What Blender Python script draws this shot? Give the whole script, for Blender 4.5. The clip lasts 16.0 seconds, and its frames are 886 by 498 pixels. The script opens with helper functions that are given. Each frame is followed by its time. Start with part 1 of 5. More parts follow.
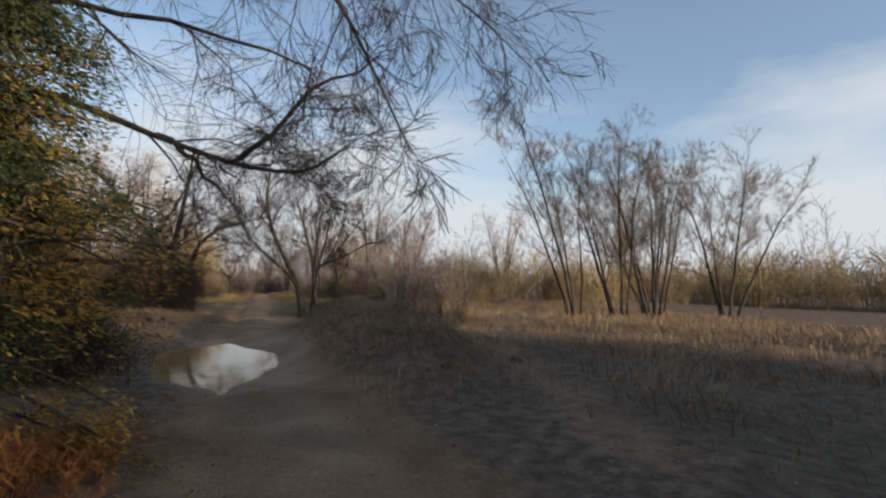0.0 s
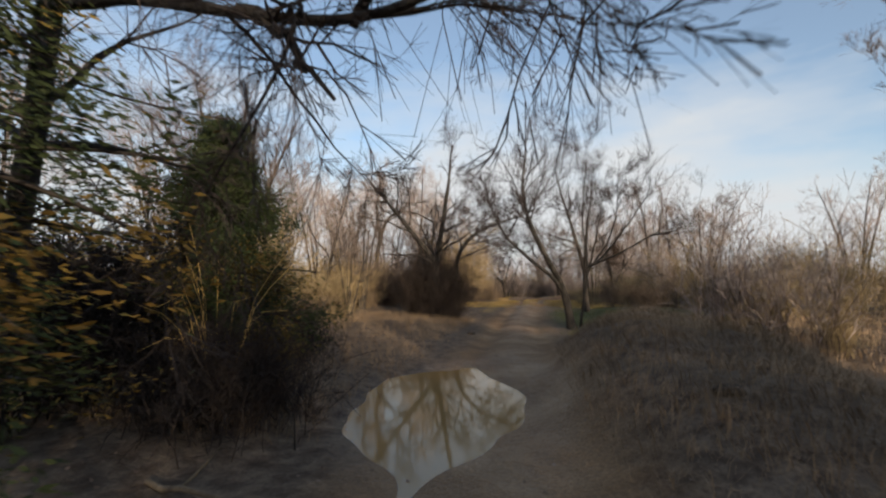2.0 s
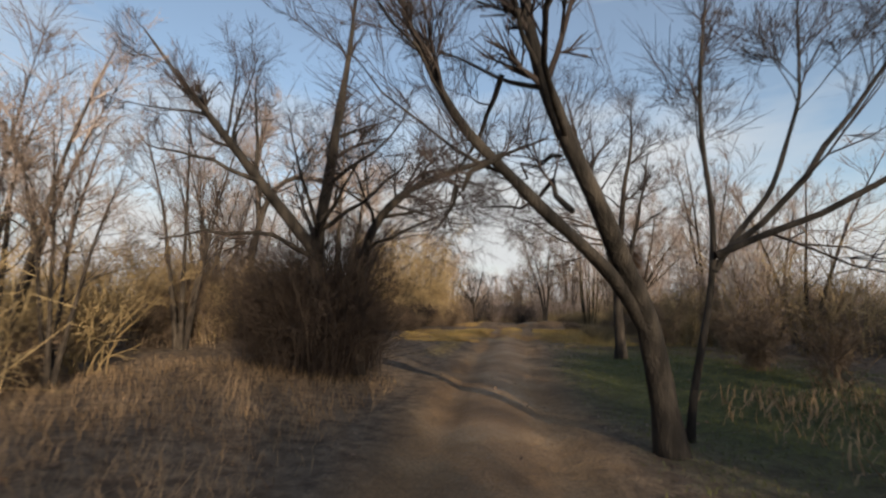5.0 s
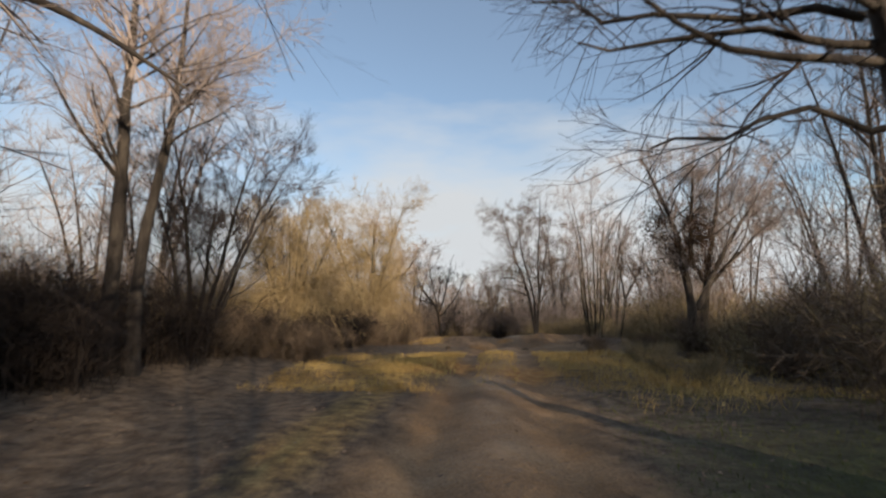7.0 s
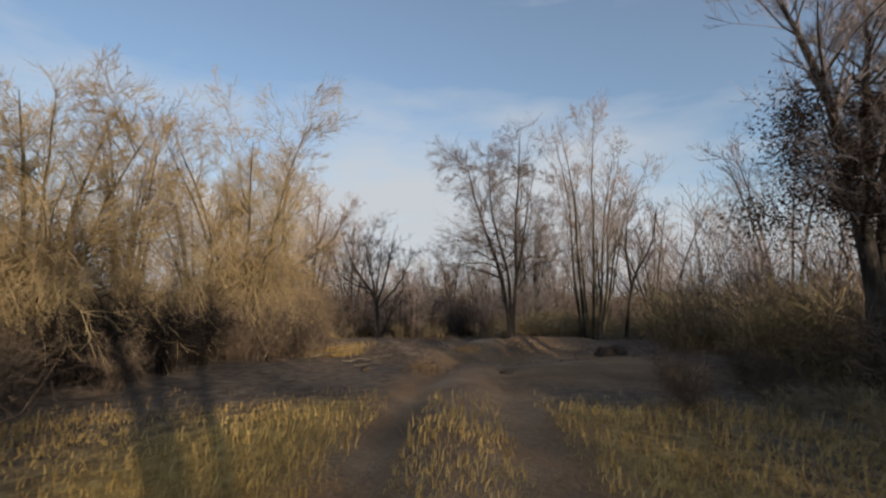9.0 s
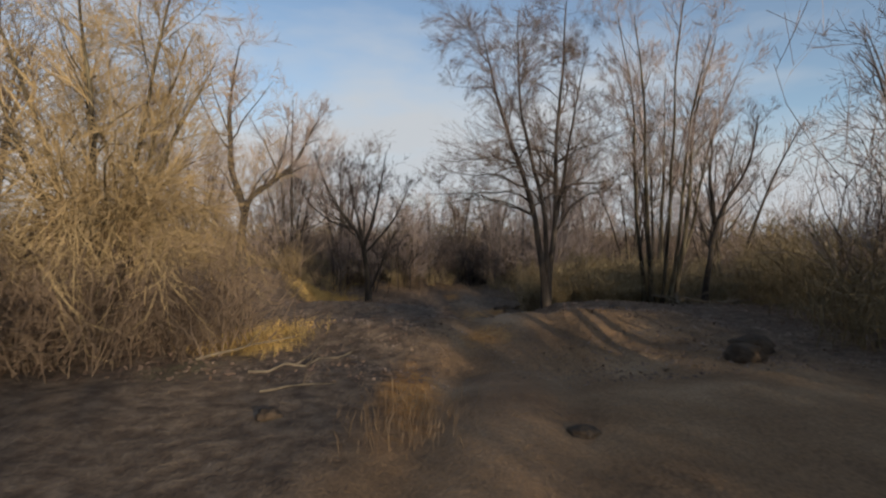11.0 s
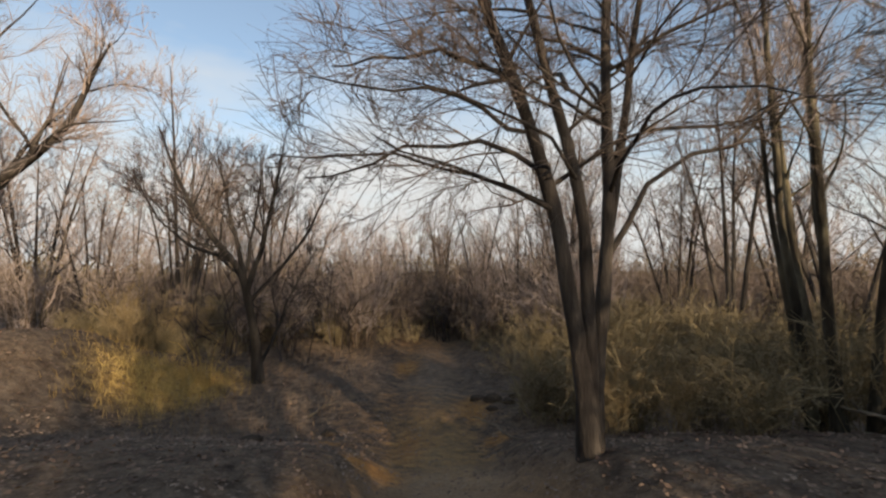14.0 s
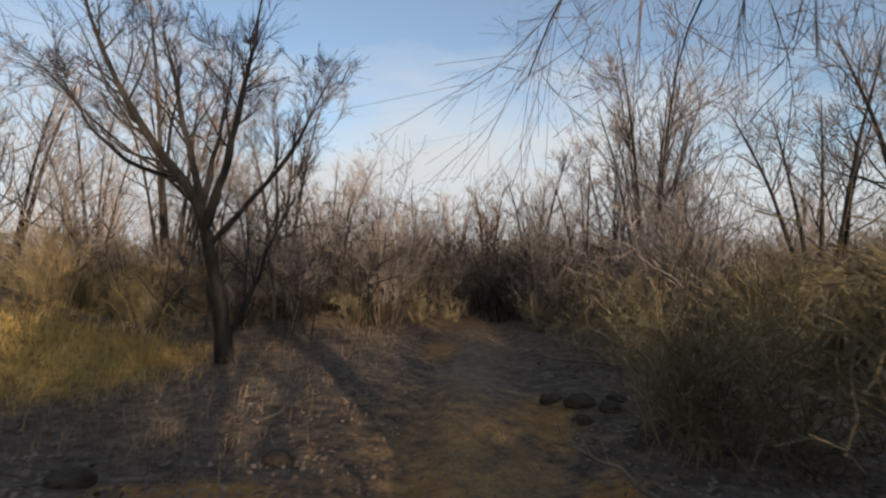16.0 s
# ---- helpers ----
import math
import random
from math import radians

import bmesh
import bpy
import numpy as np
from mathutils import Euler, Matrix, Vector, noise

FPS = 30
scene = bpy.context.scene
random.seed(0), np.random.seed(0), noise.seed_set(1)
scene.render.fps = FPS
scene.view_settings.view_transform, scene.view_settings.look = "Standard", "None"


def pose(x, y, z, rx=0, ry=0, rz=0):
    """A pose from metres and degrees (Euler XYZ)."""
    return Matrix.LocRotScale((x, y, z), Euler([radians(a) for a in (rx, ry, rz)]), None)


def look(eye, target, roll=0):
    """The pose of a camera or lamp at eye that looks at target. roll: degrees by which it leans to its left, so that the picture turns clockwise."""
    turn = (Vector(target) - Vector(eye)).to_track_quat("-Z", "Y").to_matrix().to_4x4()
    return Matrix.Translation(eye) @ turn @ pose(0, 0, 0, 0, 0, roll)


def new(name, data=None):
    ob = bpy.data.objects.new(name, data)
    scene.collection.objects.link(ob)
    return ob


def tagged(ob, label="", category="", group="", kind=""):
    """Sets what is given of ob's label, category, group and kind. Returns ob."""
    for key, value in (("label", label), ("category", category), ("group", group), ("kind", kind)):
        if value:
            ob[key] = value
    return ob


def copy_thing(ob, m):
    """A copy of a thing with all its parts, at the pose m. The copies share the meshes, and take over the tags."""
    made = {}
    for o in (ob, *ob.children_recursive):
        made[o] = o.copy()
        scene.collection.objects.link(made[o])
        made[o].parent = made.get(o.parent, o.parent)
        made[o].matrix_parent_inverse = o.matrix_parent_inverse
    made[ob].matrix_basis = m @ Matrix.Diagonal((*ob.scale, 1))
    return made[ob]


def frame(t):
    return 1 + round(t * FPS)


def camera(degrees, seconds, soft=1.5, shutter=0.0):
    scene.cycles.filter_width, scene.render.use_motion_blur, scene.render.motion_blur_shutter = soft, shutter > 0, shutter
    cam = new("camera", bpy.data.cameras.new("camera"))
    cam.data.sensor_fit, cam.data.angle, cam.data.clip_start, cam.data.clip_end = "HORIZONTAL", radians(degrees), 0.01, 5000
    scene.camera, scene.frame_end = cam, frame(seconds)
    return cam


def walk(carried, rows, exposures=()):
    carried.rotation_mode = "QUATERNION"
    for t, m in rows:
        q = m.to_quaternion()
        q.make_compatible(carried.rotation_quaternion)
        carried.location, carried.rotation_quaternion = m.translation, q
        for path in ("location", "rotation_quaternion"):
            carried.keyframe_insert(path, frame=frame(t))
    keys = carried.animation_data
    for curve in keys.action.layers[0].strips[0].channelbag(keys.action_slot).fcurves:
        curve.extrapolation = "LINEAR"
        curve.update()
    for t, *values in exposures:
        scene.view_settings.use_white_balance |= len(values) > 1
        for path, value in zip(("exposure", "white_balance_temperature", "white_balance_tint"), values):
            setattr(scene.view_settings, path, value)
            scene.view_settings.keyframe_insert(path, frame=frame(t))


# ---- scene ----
cam = camera(86, 16.0, soft=2.3, shutter=0.2)
PATH = [
    (0.00, pose(-0.914, 2.032, 1.646, 93.81, 0, -23.56) @ pose(0, 0, 0, 0, 0, 0.44)),
    (0.50, pose(-0.657, 2.650, 1.654, 95.30, 0, -19.56) @ pose(0, 0, 0, 0, 0, -0.25)),
    (1.00, pose(-0.367, 3.545, 1.658, 95.84, 0, -12.67) @ pose(0, 0, 0, 0, 0, -1.15)),
    (1.50, pose(-0.150, 4.773, 1.680, 94.87, 0, -1.21) @ pose(0, 0, 0, 0, 0, -0.33)),
    (2.00, pose(-0.112, 6.202, 1.668, 94.15, 0, 8.52) @ pose(0, 0, 0, 0, 0, -0.33)),
    (2.50, pose(-0.238, 7.747, 1.574, 94.90, 0, 9.49) @ pose(0, 0, 0, 0, 0, 0.14)),
    (3.00, pose(-0.340, 9.400, 1.503, 96.11, 0, 6.65) @ pose(0, 0, 0, 0, 0, 0.35)),
    (3.20, pose(-0.361, 10.144, 1.509, 97.05, 0, 5.69) @ pose(0, 0, 0, 0, 0, 0.29)),
    (3.70, pose(-0.358, 12.252, 1.571, 96.88, 0, 5.62) @ pose(0, 0, 0, 0, 0, 0.42)),
    (4.20, pose(-0.271, 14.723, 1.620, 96.72, 0, 5.56) @ pose(0, 0, 0, 0, 0, 0.55)),
    (4.70, pose(-0.160, 17.430, 1.650, 96.56, 0, 5.49) @ pose(0, 0, 0, 0, 0, 0.68)),
    (5.30, pose(-0.071, 20.853, 1.541, 96.36, 0, 5.41) @ pose(0, 0, 0, 0, 0, 0.83)),
    (5.50, pose(-0.026, 21.987, 1.396, 98.11, 0, 5.34) @ pose(0, 0, 0, 0, 0, -0.70)),
    (6.00, pose(-0.007, 24.931, 1.426, 97.31, 0, 5.42) @ pose(0, 0, 0, 0, 0, -0.23)),
    (6.50, pose(0.013, 27.639, 1.423, 98.16, 0, 3.51) @ pose(0, 0, 0, 0, 0, -0.45)),
    (7.00, pose(0.067, 30.412, 1.499, 97.51, 0, 1.95) @ pose(0, 0, 0, 0, 0, -0.16)),
    (7.50, pose(0.191, 33.141, 1.522, 97.13, 0, -0.57) @ pose(0, 0, 0, 0, 0, -0.10)),
    (8.00, pose(0.399, 35.558, 1.524, 98.43, 0, -2.74) @ pose(0, 0, 0, 0, 0, 0.24)),
    (8.20, pose(0.487, 36.452, 1.530, 97.70, 0, -3.12) @ pose(0, 0, 0, 0, 0, 0.24)),
    (8.70, pose(0.661, 38.531, 1.573, 96.56, 0, -3.09) @ pose(0, 0, 0, 0, 0, 0.18)),
    (9.20, pose(0.786, 40.336, 1.606, 95.42, 0, -3.06) @ pose(0, 0, 0, 0, 0, 0.11)),
    (9.70, pose(0.895, 41.966, 1.73, 94.27, 0, -3.03) @ pose(0, 0, 0, 0, 0, 0.04)),
    (10.30, pose(1.038, 43.796, 2.0, 92.90, 0, -2.99) @ pose(0, 0, 0, 0, 0, -0.04)),
    (10.50, pose(1.094, 44.398, 2.01, 86.51, 0, -2.46) @ pose(0, 0, 0, 0, 0, 0.10)),
    (11.00, pose(1.228, 45.907, 1.84, 88.34, 0, -1.87) @ pose(0, 0, 0, 0, 0, 0.26)),
    (11.50, pose(1.413, 47.547, 1.72, 95.09, 0, -1.42) @ pose(0, 0, 0, 0, 0, 0.16)),
    (12.00, pose(1.661, 49.306, 1.776, 94.53, 0, -6.78) @ pose(0, 0, 0, 0, 0, -0.11)),
    (12.50, pose(2.014, 50.845, 1.642, 97.45, 0, -11.65) @ pose(0, 0, 0, 0, 0, -0.33)),
    (13.00, pose(2.415, 52.057, 1.471, 101.76, 0, -11.43) @ pose(0, 0, 0, 0, 0, -0.92)),
    (13.50, pose(2.664, 53.189, 1.269, 100.28, 0, -7.28) @ pose(0, 0, 0, 0, 0, -0.21)),
    (14.00, pose(2.818, 54.279, 1.752, 92.69, 0, -2.73) @ pose(0, 0, 0, 0, 0, -0.23)),
    (14.20, pose(2.863, 54.669, 1.824, 90.12, 0, -1.72) @ pose(0, 0, 0, 0, 0, -1.02)),
    (14.50, pose(2.910, 55.206, 1.871, 84.87, 0, 0.22) @ pose(0, 0, 0, 0, 0, -0.63)),
    (14.80, pose(2.919, 55.729, 1.801, 83.55, 0, 1.26) @ pose(0, 0, 0, 0, 0, 0.03)),
    (15.00, pose(2.926, 56.109, 1.666, 81.70, 0, 2.00) @ pose(0, 0, 0, 0, 0, 0.22)),
    (15.20, pose(2.927, 56.536, 1.503, 80.98, 0, 2.51) @ pose(0, 0, 0, 0, 0, 0.42)),
    (15.40, pose(2.925, 57.005, 1.331, 81.83, 0, 2.63) @ pose(0, 0, 0, 0, 0, 0.41)),
    (15.50, pose(2.925, 57.251, 1.243, 83.59, 0, 2.85) @ pose(0, 0, 0, 0, 0, 0.24)),
    (15.60, pose(2.925, 57.502, 1.151, 85.34, 0, 2.95) @ pose(0, 0, 0, 0, 0, 0.19)),
    (15.80, pose(2.926, 58.017, 0.942, 88.18, 0, 2.94) @ pose(0, 0, 0, 0, 0, 0.59)),
    (16.00, pose(2.926, 58.537, 0.714, 91.76, 0, 2.83) @ pose(0, 0, 0, 0, 0, 0.59)),
]
EXPOSURES = [(0, 0.34, 6200, 10), (1.5, 0.42, 6400, 10), (2.5, 0.28, 6400, 10), (3, 0.24, 6550, 10), (5.5, 0.34, 6500, 10), (6.5, 0.3, 6380, 10), (7.5, 0.2, 6350, 10), (8, 0.14, 6180, 10), (10.5, 0.0, 6130, 10), (12, 0.1, 6450, 10), (13.5, 0.34, 6800, 10), (15, 0.5, 6350, 10), (16, 0.3, 6330, 10)]
walk(cam, PATH, EXPOSURES)

# ---- sky, sun ----
SUN_AZ, SUN_EL = math.atan2(0.47, -0.88), radians(13)
TO_SUN = Vector((math.sin(SUN_AZ) * math.cos(SUN_EL), math.cos(SUN_AZ) * math.cos(SUN_EL), math.sin(SUN_EL)))


def build_world():
    world = bpy.data.worlds.new("winter_sky")
    scene.world = world
    world.use_nodes = True
    nt = world.node_tree
    nt.nodes.clear()
    out = nt.nodes.new("ShaderNodeOutputWorld")
    bg = nt.nodes.new("ShaderNodeBackground")
    sky = nt.nodes.new("ShaderNodeTexSky")
    sky.sky_type, sky.sun_disc = "NISHITA", False
    sky.sun_elevation, sky.sun_rotation = SUN_EL, SUN_AZ
    sky.air_density, sky.dust_density, sky.ozone_density = 1.0, 0.6, 1.6
    coord = nt.nodes.new("ShaderNodeTexCoord")
    # soft cloud bank, low over the horizon and thinning upwards
    scale = nt.nodes.new("ShaderNodeMapping")
    scale.inputs["Scale"].default_value = (1.3, 1.3, 4.2)
    nz = nt.nodes.new("ShaderNodeTexNoise")
    nz.inputs["Scale"].default_value, nz.inputs["Detail"].default_value, nz.inputs["Roughness"].default_value = 1.7, 5, 0.52
    sep = nt.nodes.new("ShaderNodeSeparateXYZ")
    low = nt.nodes.new("ShaderNodeMapRange")
    low.inputs["From Min"].default_value, low.inputs["From Max"].default_value = 0.02, 0.56
    low.inputs["To Min"].default_value, low.inputs["To Max"].default_value = 0.42, -0.2
    add = nt.nodes.new("ShaderNodeMath")
    ramp = nt.nodes.new("ShaderNodeValToRGB")
    ramp.color_ramp.elements[0].position, ramp.color_ramp.elements[1].position = 0.46, 0.78
    ramp.color_ramp.elements[0].color = (0.14, 0.14, 0.14, 1)
    mix = nt.nodes.new("ShaderNodeMix")
    mix.data_type = "RGBA"
    mix.inputs[7].default_value = CLOUD
    link = nt.links.new
    link(coord.outputs["Generated"], scale.inputs["Vector"])
    link(scale.outputs[0], nz.inputs["Vector"])
    link(coord.outputs["Generated"], sep.inputs[0])
    link(sep.outputs["Z"], low.inputs["Value"])
    link(nz.outputs[0], add.inputs[0])
    link(low.outputs[0], add.inputs[1])
    link(add.outputs[0], ramp.inputs[0])
    link(ramp.outputs[0], mix.inputs[0])
    link(sky.outputs[0], mix.inputs[6])
    link(mix.outputs[2], bg.inputs["Color"])
    link(bg.outputs[0], out.inputs["Surface"])
    bg.inputs["Strength"].default_value = SKY_STRENGTH


CLOUD, SKY_STRENGTH, SUN_STRENGTH = (3.8, 3.9, 3.95, 1), 0.15, 4.8
build_world()
sun_data = bpy.data.lights.new("sun", "SUN")
sun_data.energy, sun_data.angle, sun_data.color = SUN_STRENGTH, radians(0.6), (1.0, 0.82, 0.59)
sun = new("sun", sun_data)
sun.matrix_world = look(TO_SUN * 200 + Vector((0, 30, 0)), (0, 30, 0))


# ---- materials ----
def material(name, colours, scale=3.0, rough=0.9, bump=0.3, grain=(1, 1, 1), spread=0.25, fine=12.0, depth=0.02):
    """A matt natural surface: colours mixed by broad noise, fine grain in value and relief, a little change from piece to piece."""
    m = bpy.data.materials.new(name)
    m.use_nodes = True
    nt = m.node_tree
    bsdf = nt.nodes["Principled BSDF"]
    bsdf.inputs["Roughness"].default_value = rough
    bsdf.inputs["Specular IOR Level"].default_value = 0.25
    link = nt.links.new
    coord = nt.nodes.new("ShaderNodeTexCoord")
    mapping = nt.nodes.new("ShaderNodeMapping")
    mapping.inputs["Scale"].default_value = grain
    link(coord.outputs["Object"], mapping.inputs["Vector"])
    broad = nt.nodes.new("ShaderNodeTexNoise")
    broad.inputs["Scale"].default_value, broad.inputs["Detail"].default_value = scale, 4
    link(mapping.outputs[0], broad.inputs["Vector"])
    ramp = nt.nodes.new("ShaderNodeValToRGB")
    el = ramp.color_ramp.elements
    el[0].position, el[1].position = 0.32, 0.7
    el[0].color, el[1].color = (*colours[0], 1), (*colours[-1], 1)
    for i, c in enumerate(colours[1:-1]):
        el.new(0.32 + 0.38 * (i + 1) / (len(colours) - 1)).color = (*c, 1)
    link(broad.outputs[0], ramp.inputs[0])
    small = nt.nodes.new("ShaderNodeTexNoise")
    small.inputs["Scale"].default_value, small.inputs["Detail"].default_value = scale * fine, 3
    link(mapping.outputs[0], small.inputs["Vector"])
    geo = nt.nodes.new("ShaderNodeNewGeometry")
    info = nt.nodes.new("ShaderNodeObjectInfo")
    value = nt.nodes.new("ShaderNodeMath")
    value.operation = "ADD"
    link(geo.outputs["Random Per Island"], value.inputs[0])
    link(info.outputs["Random"], value.inputs[1])
    tone = nt.nodes.new("ShaderNodeMath")
    tone.operation = "MULTIPLY_ADD"
    link(value.outputs[0], tone.inputs[0])
    tone.inputs[1].default_value, tone.inputs[2].default_value = spread, 1 - spread
    tone2 = nt.nodes.new("ShaderNodeMath")
    tone2.operation = "MULTIPLY_ADD"
    link(small.outputs[0], tone2.inputs[0])
    tone2.inputs[1].default_value = 0.5
    link(tone.outputs[0], tone2.inputs[2])
    hsv = nt.nodes.new("ShaderNodeHueSaturation")
    link(tone2.outputs[0], hsv.inputs["Value"])
    link(ramp.outputs[0], hsv.inputs["Color"])
    link(hsv.outputs[0], bsdf.inputs["Base Color"])
    if bump:
        b = nt.nodes.new("ShaderNodeBump")
        b.inputs["Strength"].default_value, b.inputs["Distance"].default_value = bump, depth
        link(small.outputs[0], b.inputs["Height"])
        link(b.outputs[0], bsdf.inputs["Normal"])
    return m


BARK = material("grey_brown_bark", [(0.018, 0.014, 0.012), (0.042, 0.034, 0.028), (0.08, 0.065, 0.052)], 5, 0.92, 0.9, (1, 1, 0.25), 0.1, 6, 0.03)
# Darker copy of the bark: the shade on these trunks is in its colour.
SHADE_BARK = material("wet_black_bark", [(0.01, 0.0085, 0.0075), (0.026, 0.022, 0.019), (0.055, 0.046, 0.038)], 5, 0.85, 0.9, (1, 1, 0.25), 0.1, 6, 0.03)
PALE_BARK = material("tan_bark", [(0.018, 0.014, 0.01), (0.062, 0.051, 0.034), (0.16, 0.135, 0.085)], 5, 0.9, 0.8, (1, 1, 0.25), 0.15, 6, 0.03)
TWIG = material("bare_twig", [(0.08, 0.06, 0.048), (0.16, 0.12, 0.095)], 1.2, 0.85, 0, (1, 1, 1), 0.3)
# Twig brown lowered so that shade and silhouette darkness sit in the colour.
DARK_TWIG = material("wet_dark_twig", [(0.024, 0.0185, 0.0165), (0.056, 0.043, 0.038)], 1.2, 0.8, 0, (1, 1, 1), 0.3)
# Vine brown taken near black: the tangles' shade is put into the colour.
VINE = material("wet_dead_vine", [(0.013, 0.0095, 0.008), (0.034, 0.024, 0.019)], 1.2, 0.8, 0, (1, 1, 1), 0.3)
ROSE_TWIG = material("reddish_bud_twig", [(0.195, 0.154, 0.136), (0.35, 0.284, 0.25)], 0.8, 0.85, 0, (1, 1, 1), 0.3)
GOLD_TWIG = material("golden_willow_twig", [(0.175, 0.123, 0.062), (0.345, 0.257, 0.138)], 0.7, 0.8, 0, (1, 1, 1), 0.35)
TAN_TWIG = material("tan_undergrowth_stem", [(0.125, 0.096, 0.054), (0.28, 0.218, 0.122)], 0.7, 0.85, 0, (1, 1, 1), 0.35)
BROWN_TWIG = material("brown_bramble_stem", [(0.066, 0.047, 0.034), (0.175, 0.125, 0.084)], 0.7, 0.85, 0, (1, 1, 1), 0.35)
CEDAR = material("cedar_foliage", [(0.02, 0.03, 0.011), (0.038, 0.05, 0.017), (0.065, 0.068, 0.022)], 0.7, 0.8, 0, (1, 1, 1), 0.25)
# Lit copy of the cedar green: low sun on the sprays, as colour.
GOLD_LEAF = material("bronzed_foliage", [(0.1, 0.058, 0.014), (0.17, 0.11, 0.025), (0.23, 0.165, 0.04)], 1.0, 0.8, 0, (1, 1, 1), 0.25)
RUST = material("rusty_dead_frond", [(0.12, 0.045, 0.016), (0.22, 0.09, 0.028), (0.28, 0.14, 0.05)], 1.5, 0.85, 0, (1, 1, 1), 0.4)
OAK_LEAF = material("dead_oak_leaf", [(0.035, 0.022, 0.014), (0.08, 0.046, 0.026)], 1.5, 0.8, 0, (1, 1, 1), 0.4)
GREY_GRASS = material("grey_dead_grass", [(0.15, 0.1, 0.06), (0.29, 0.2, 0.12)], 0.6, 0.9, 0, (1, 1, 1), 0.35)
# Dry grass, brighter and yellower so its colour carries the low sun.
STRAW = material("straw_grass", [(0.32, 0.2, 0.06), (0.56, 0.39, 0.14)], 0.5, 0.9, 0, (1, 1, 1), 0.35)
GREEN_GRASS = material("winter_green_grass", [(0.05, 0.07, 0.02), (0.16, 0.15, 0.04)], 0.5, 0.9, 0, (1, 1, 1), 0.35)
LITTER = material("fallen_leaf", [(0.08, 0.052, 0.04), (0.18, 0.12, 0.085), (0.29, 0.215, 0.16)], 2.0, 0.8, 0, (1, 1, 1), 0.45)
DEADWOOD = material("weathered_deadwood", [(0.09, 0.07, 0.05), (0.22, 0.175, 0.12)], 6, 0.9, 0.6, (1, 1, 0.3), 0.2, 6)
CLOD = material("dark_clod_earth", [(0.04, 0.03, 0.022), (0.1, 0.07, 0.045)], 3, 0.95, 1.0, (1, 1, 1), 0.1, 5, 0.05)


def ground_material():
    """Earth: leaf-strewn soil, brown mud in the wheel tracks, straw and green turf by two painted masks of the kind of
    ground; straw and orange spots also carry painted sunlight.
    """
    m = bpy.data.materials.new("woodland_earth")
    m.use_nodes = True
    nt = m.node_tree
    bsdf = nt.nodes["Principled BSDF"]
    link = nt.links.new
    coord = nt.nodes.new("ShaderNodeTexCoord")

    def noise_node(scale, detail=4, rough=0.55):
        n = nt.nodes.new("ShaderNodeTexNoise")
        n.inputs["Scale"].default_value, n.inputs["Detail"].default_value, n.inputs["Roughness"].default_value = scale, detail, rough
        link(coord.outputs["Object"], n.inputs["Vector"])
        return n

    def ramp_node(source, stops):
        r = nt.nodes.new("ShaderNodeValToRGB")
        el = r.color_ramp.elements
        el[0].position, el[1].position = stops[0][0], stops[-1][0]
        el[0].color, el[1].color = (*stops[0][1], 1), (*stops[-1][1], 1)
        for p, c in stops[1:-1]:
            el.new(p).color = (*c, 1)
        link(source, r.inputs[0])
        return r

    def mixed(a, b, factor):
        x = nt.nodes.new("ShaderNodeMix")
        x.data_type = "RGBA"
        link(factor, x.inputs[0])
        link(a, x.inputs[6])
        link(b, x.inputs[7])
        return x.outputs[2]

    def mask(name, n, soft=0.5):
        a = nt.nodes.new("ShaderNodeAttribute")
        a.attribute_name = name
        s = nt.nodes.new("ShaderNodeMath")
        s.operation = "MULTIPLY_ADD"
        link(n.outputs[0], s.inputs[0])
        s.inputs[1].default_value = soft
        s.inputs[2].default_value = -soft / 2
        t = nt.nodes.new("ShaderNodeMath")
        link(a.outputs["Fac"], t.inputs[0])
        link(s.outputs[0], t.inputs[1])
        r = nt.nodes.new("ShaderNodeMapRange")
        r.inputs["From Min"].default_value, r.inputs["From Max"].default_value = 0.3, 0.7
        link(t.outputs[0], r.inputs["Value"])
        return r.outputs[0]

    n1, n2, n3 = noise_node(0.6), noise_node(4.5, 5, 0.6), noise_node(26, 4, 0.65)
    soil = ramp_node(n2.outputs[0], [(0.3, (0.065, 0.043, 0.029)), (0.5, (0.14, 0.1, 0.068)), (0.7, (0.23, 0.17, 0.118))])
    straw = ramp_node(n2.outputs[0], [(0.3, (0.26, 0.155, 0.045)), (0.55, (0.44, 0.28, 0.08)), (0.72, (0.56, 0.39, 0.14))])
    green = ramp_node(n2.outputs[0], [(0.3, (0.035, 0.045, 0.016)), (0.6, (0.085, 0.09, 0.03)), (0.75, (0.16, 0.13, 0.055))])
    mud = ramp_node(n1.outputs[0], [(0.3, (0.17, 0.1, 0.052)), (0.5, (0.27, 0.165, 0.085)), (0.7, (0.38, 0.25, 0.14))])
    colour = mixed(soil.outputs[0], green.outputs[0], mask("green", n2))
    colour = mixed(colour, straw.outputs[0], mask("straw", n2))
    colour = mixed(colour, mud.outputs[0], mask("mud", n2, 0.35))
    # Orange earth with the sunlight that falls on it put into the colour.
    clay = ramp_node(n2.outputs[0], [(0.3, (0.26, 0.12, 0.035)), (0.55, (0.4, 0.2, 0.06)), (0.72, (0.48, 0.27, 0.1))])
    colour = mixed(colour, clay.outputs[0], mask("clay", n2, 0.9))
    hsv = nt.nodes.new("ShaderNodeHueSaturation")
    v = nt.nodes.new("ShaderNodeMapRange")
    v.inputs["From Min"].default_value, v.inputs["From Max"].default_value = 0.25, 0.75
    v.inputs["To Min"].default_value, v.inputs["To Max"].default_value = 0.6, 1.35
    link(n3.outputs[0], v.inputs["Value"])
    link(v.outputs[0], hsv.inputs["Value"])
    link(colour, hsv.inputs["Color"])
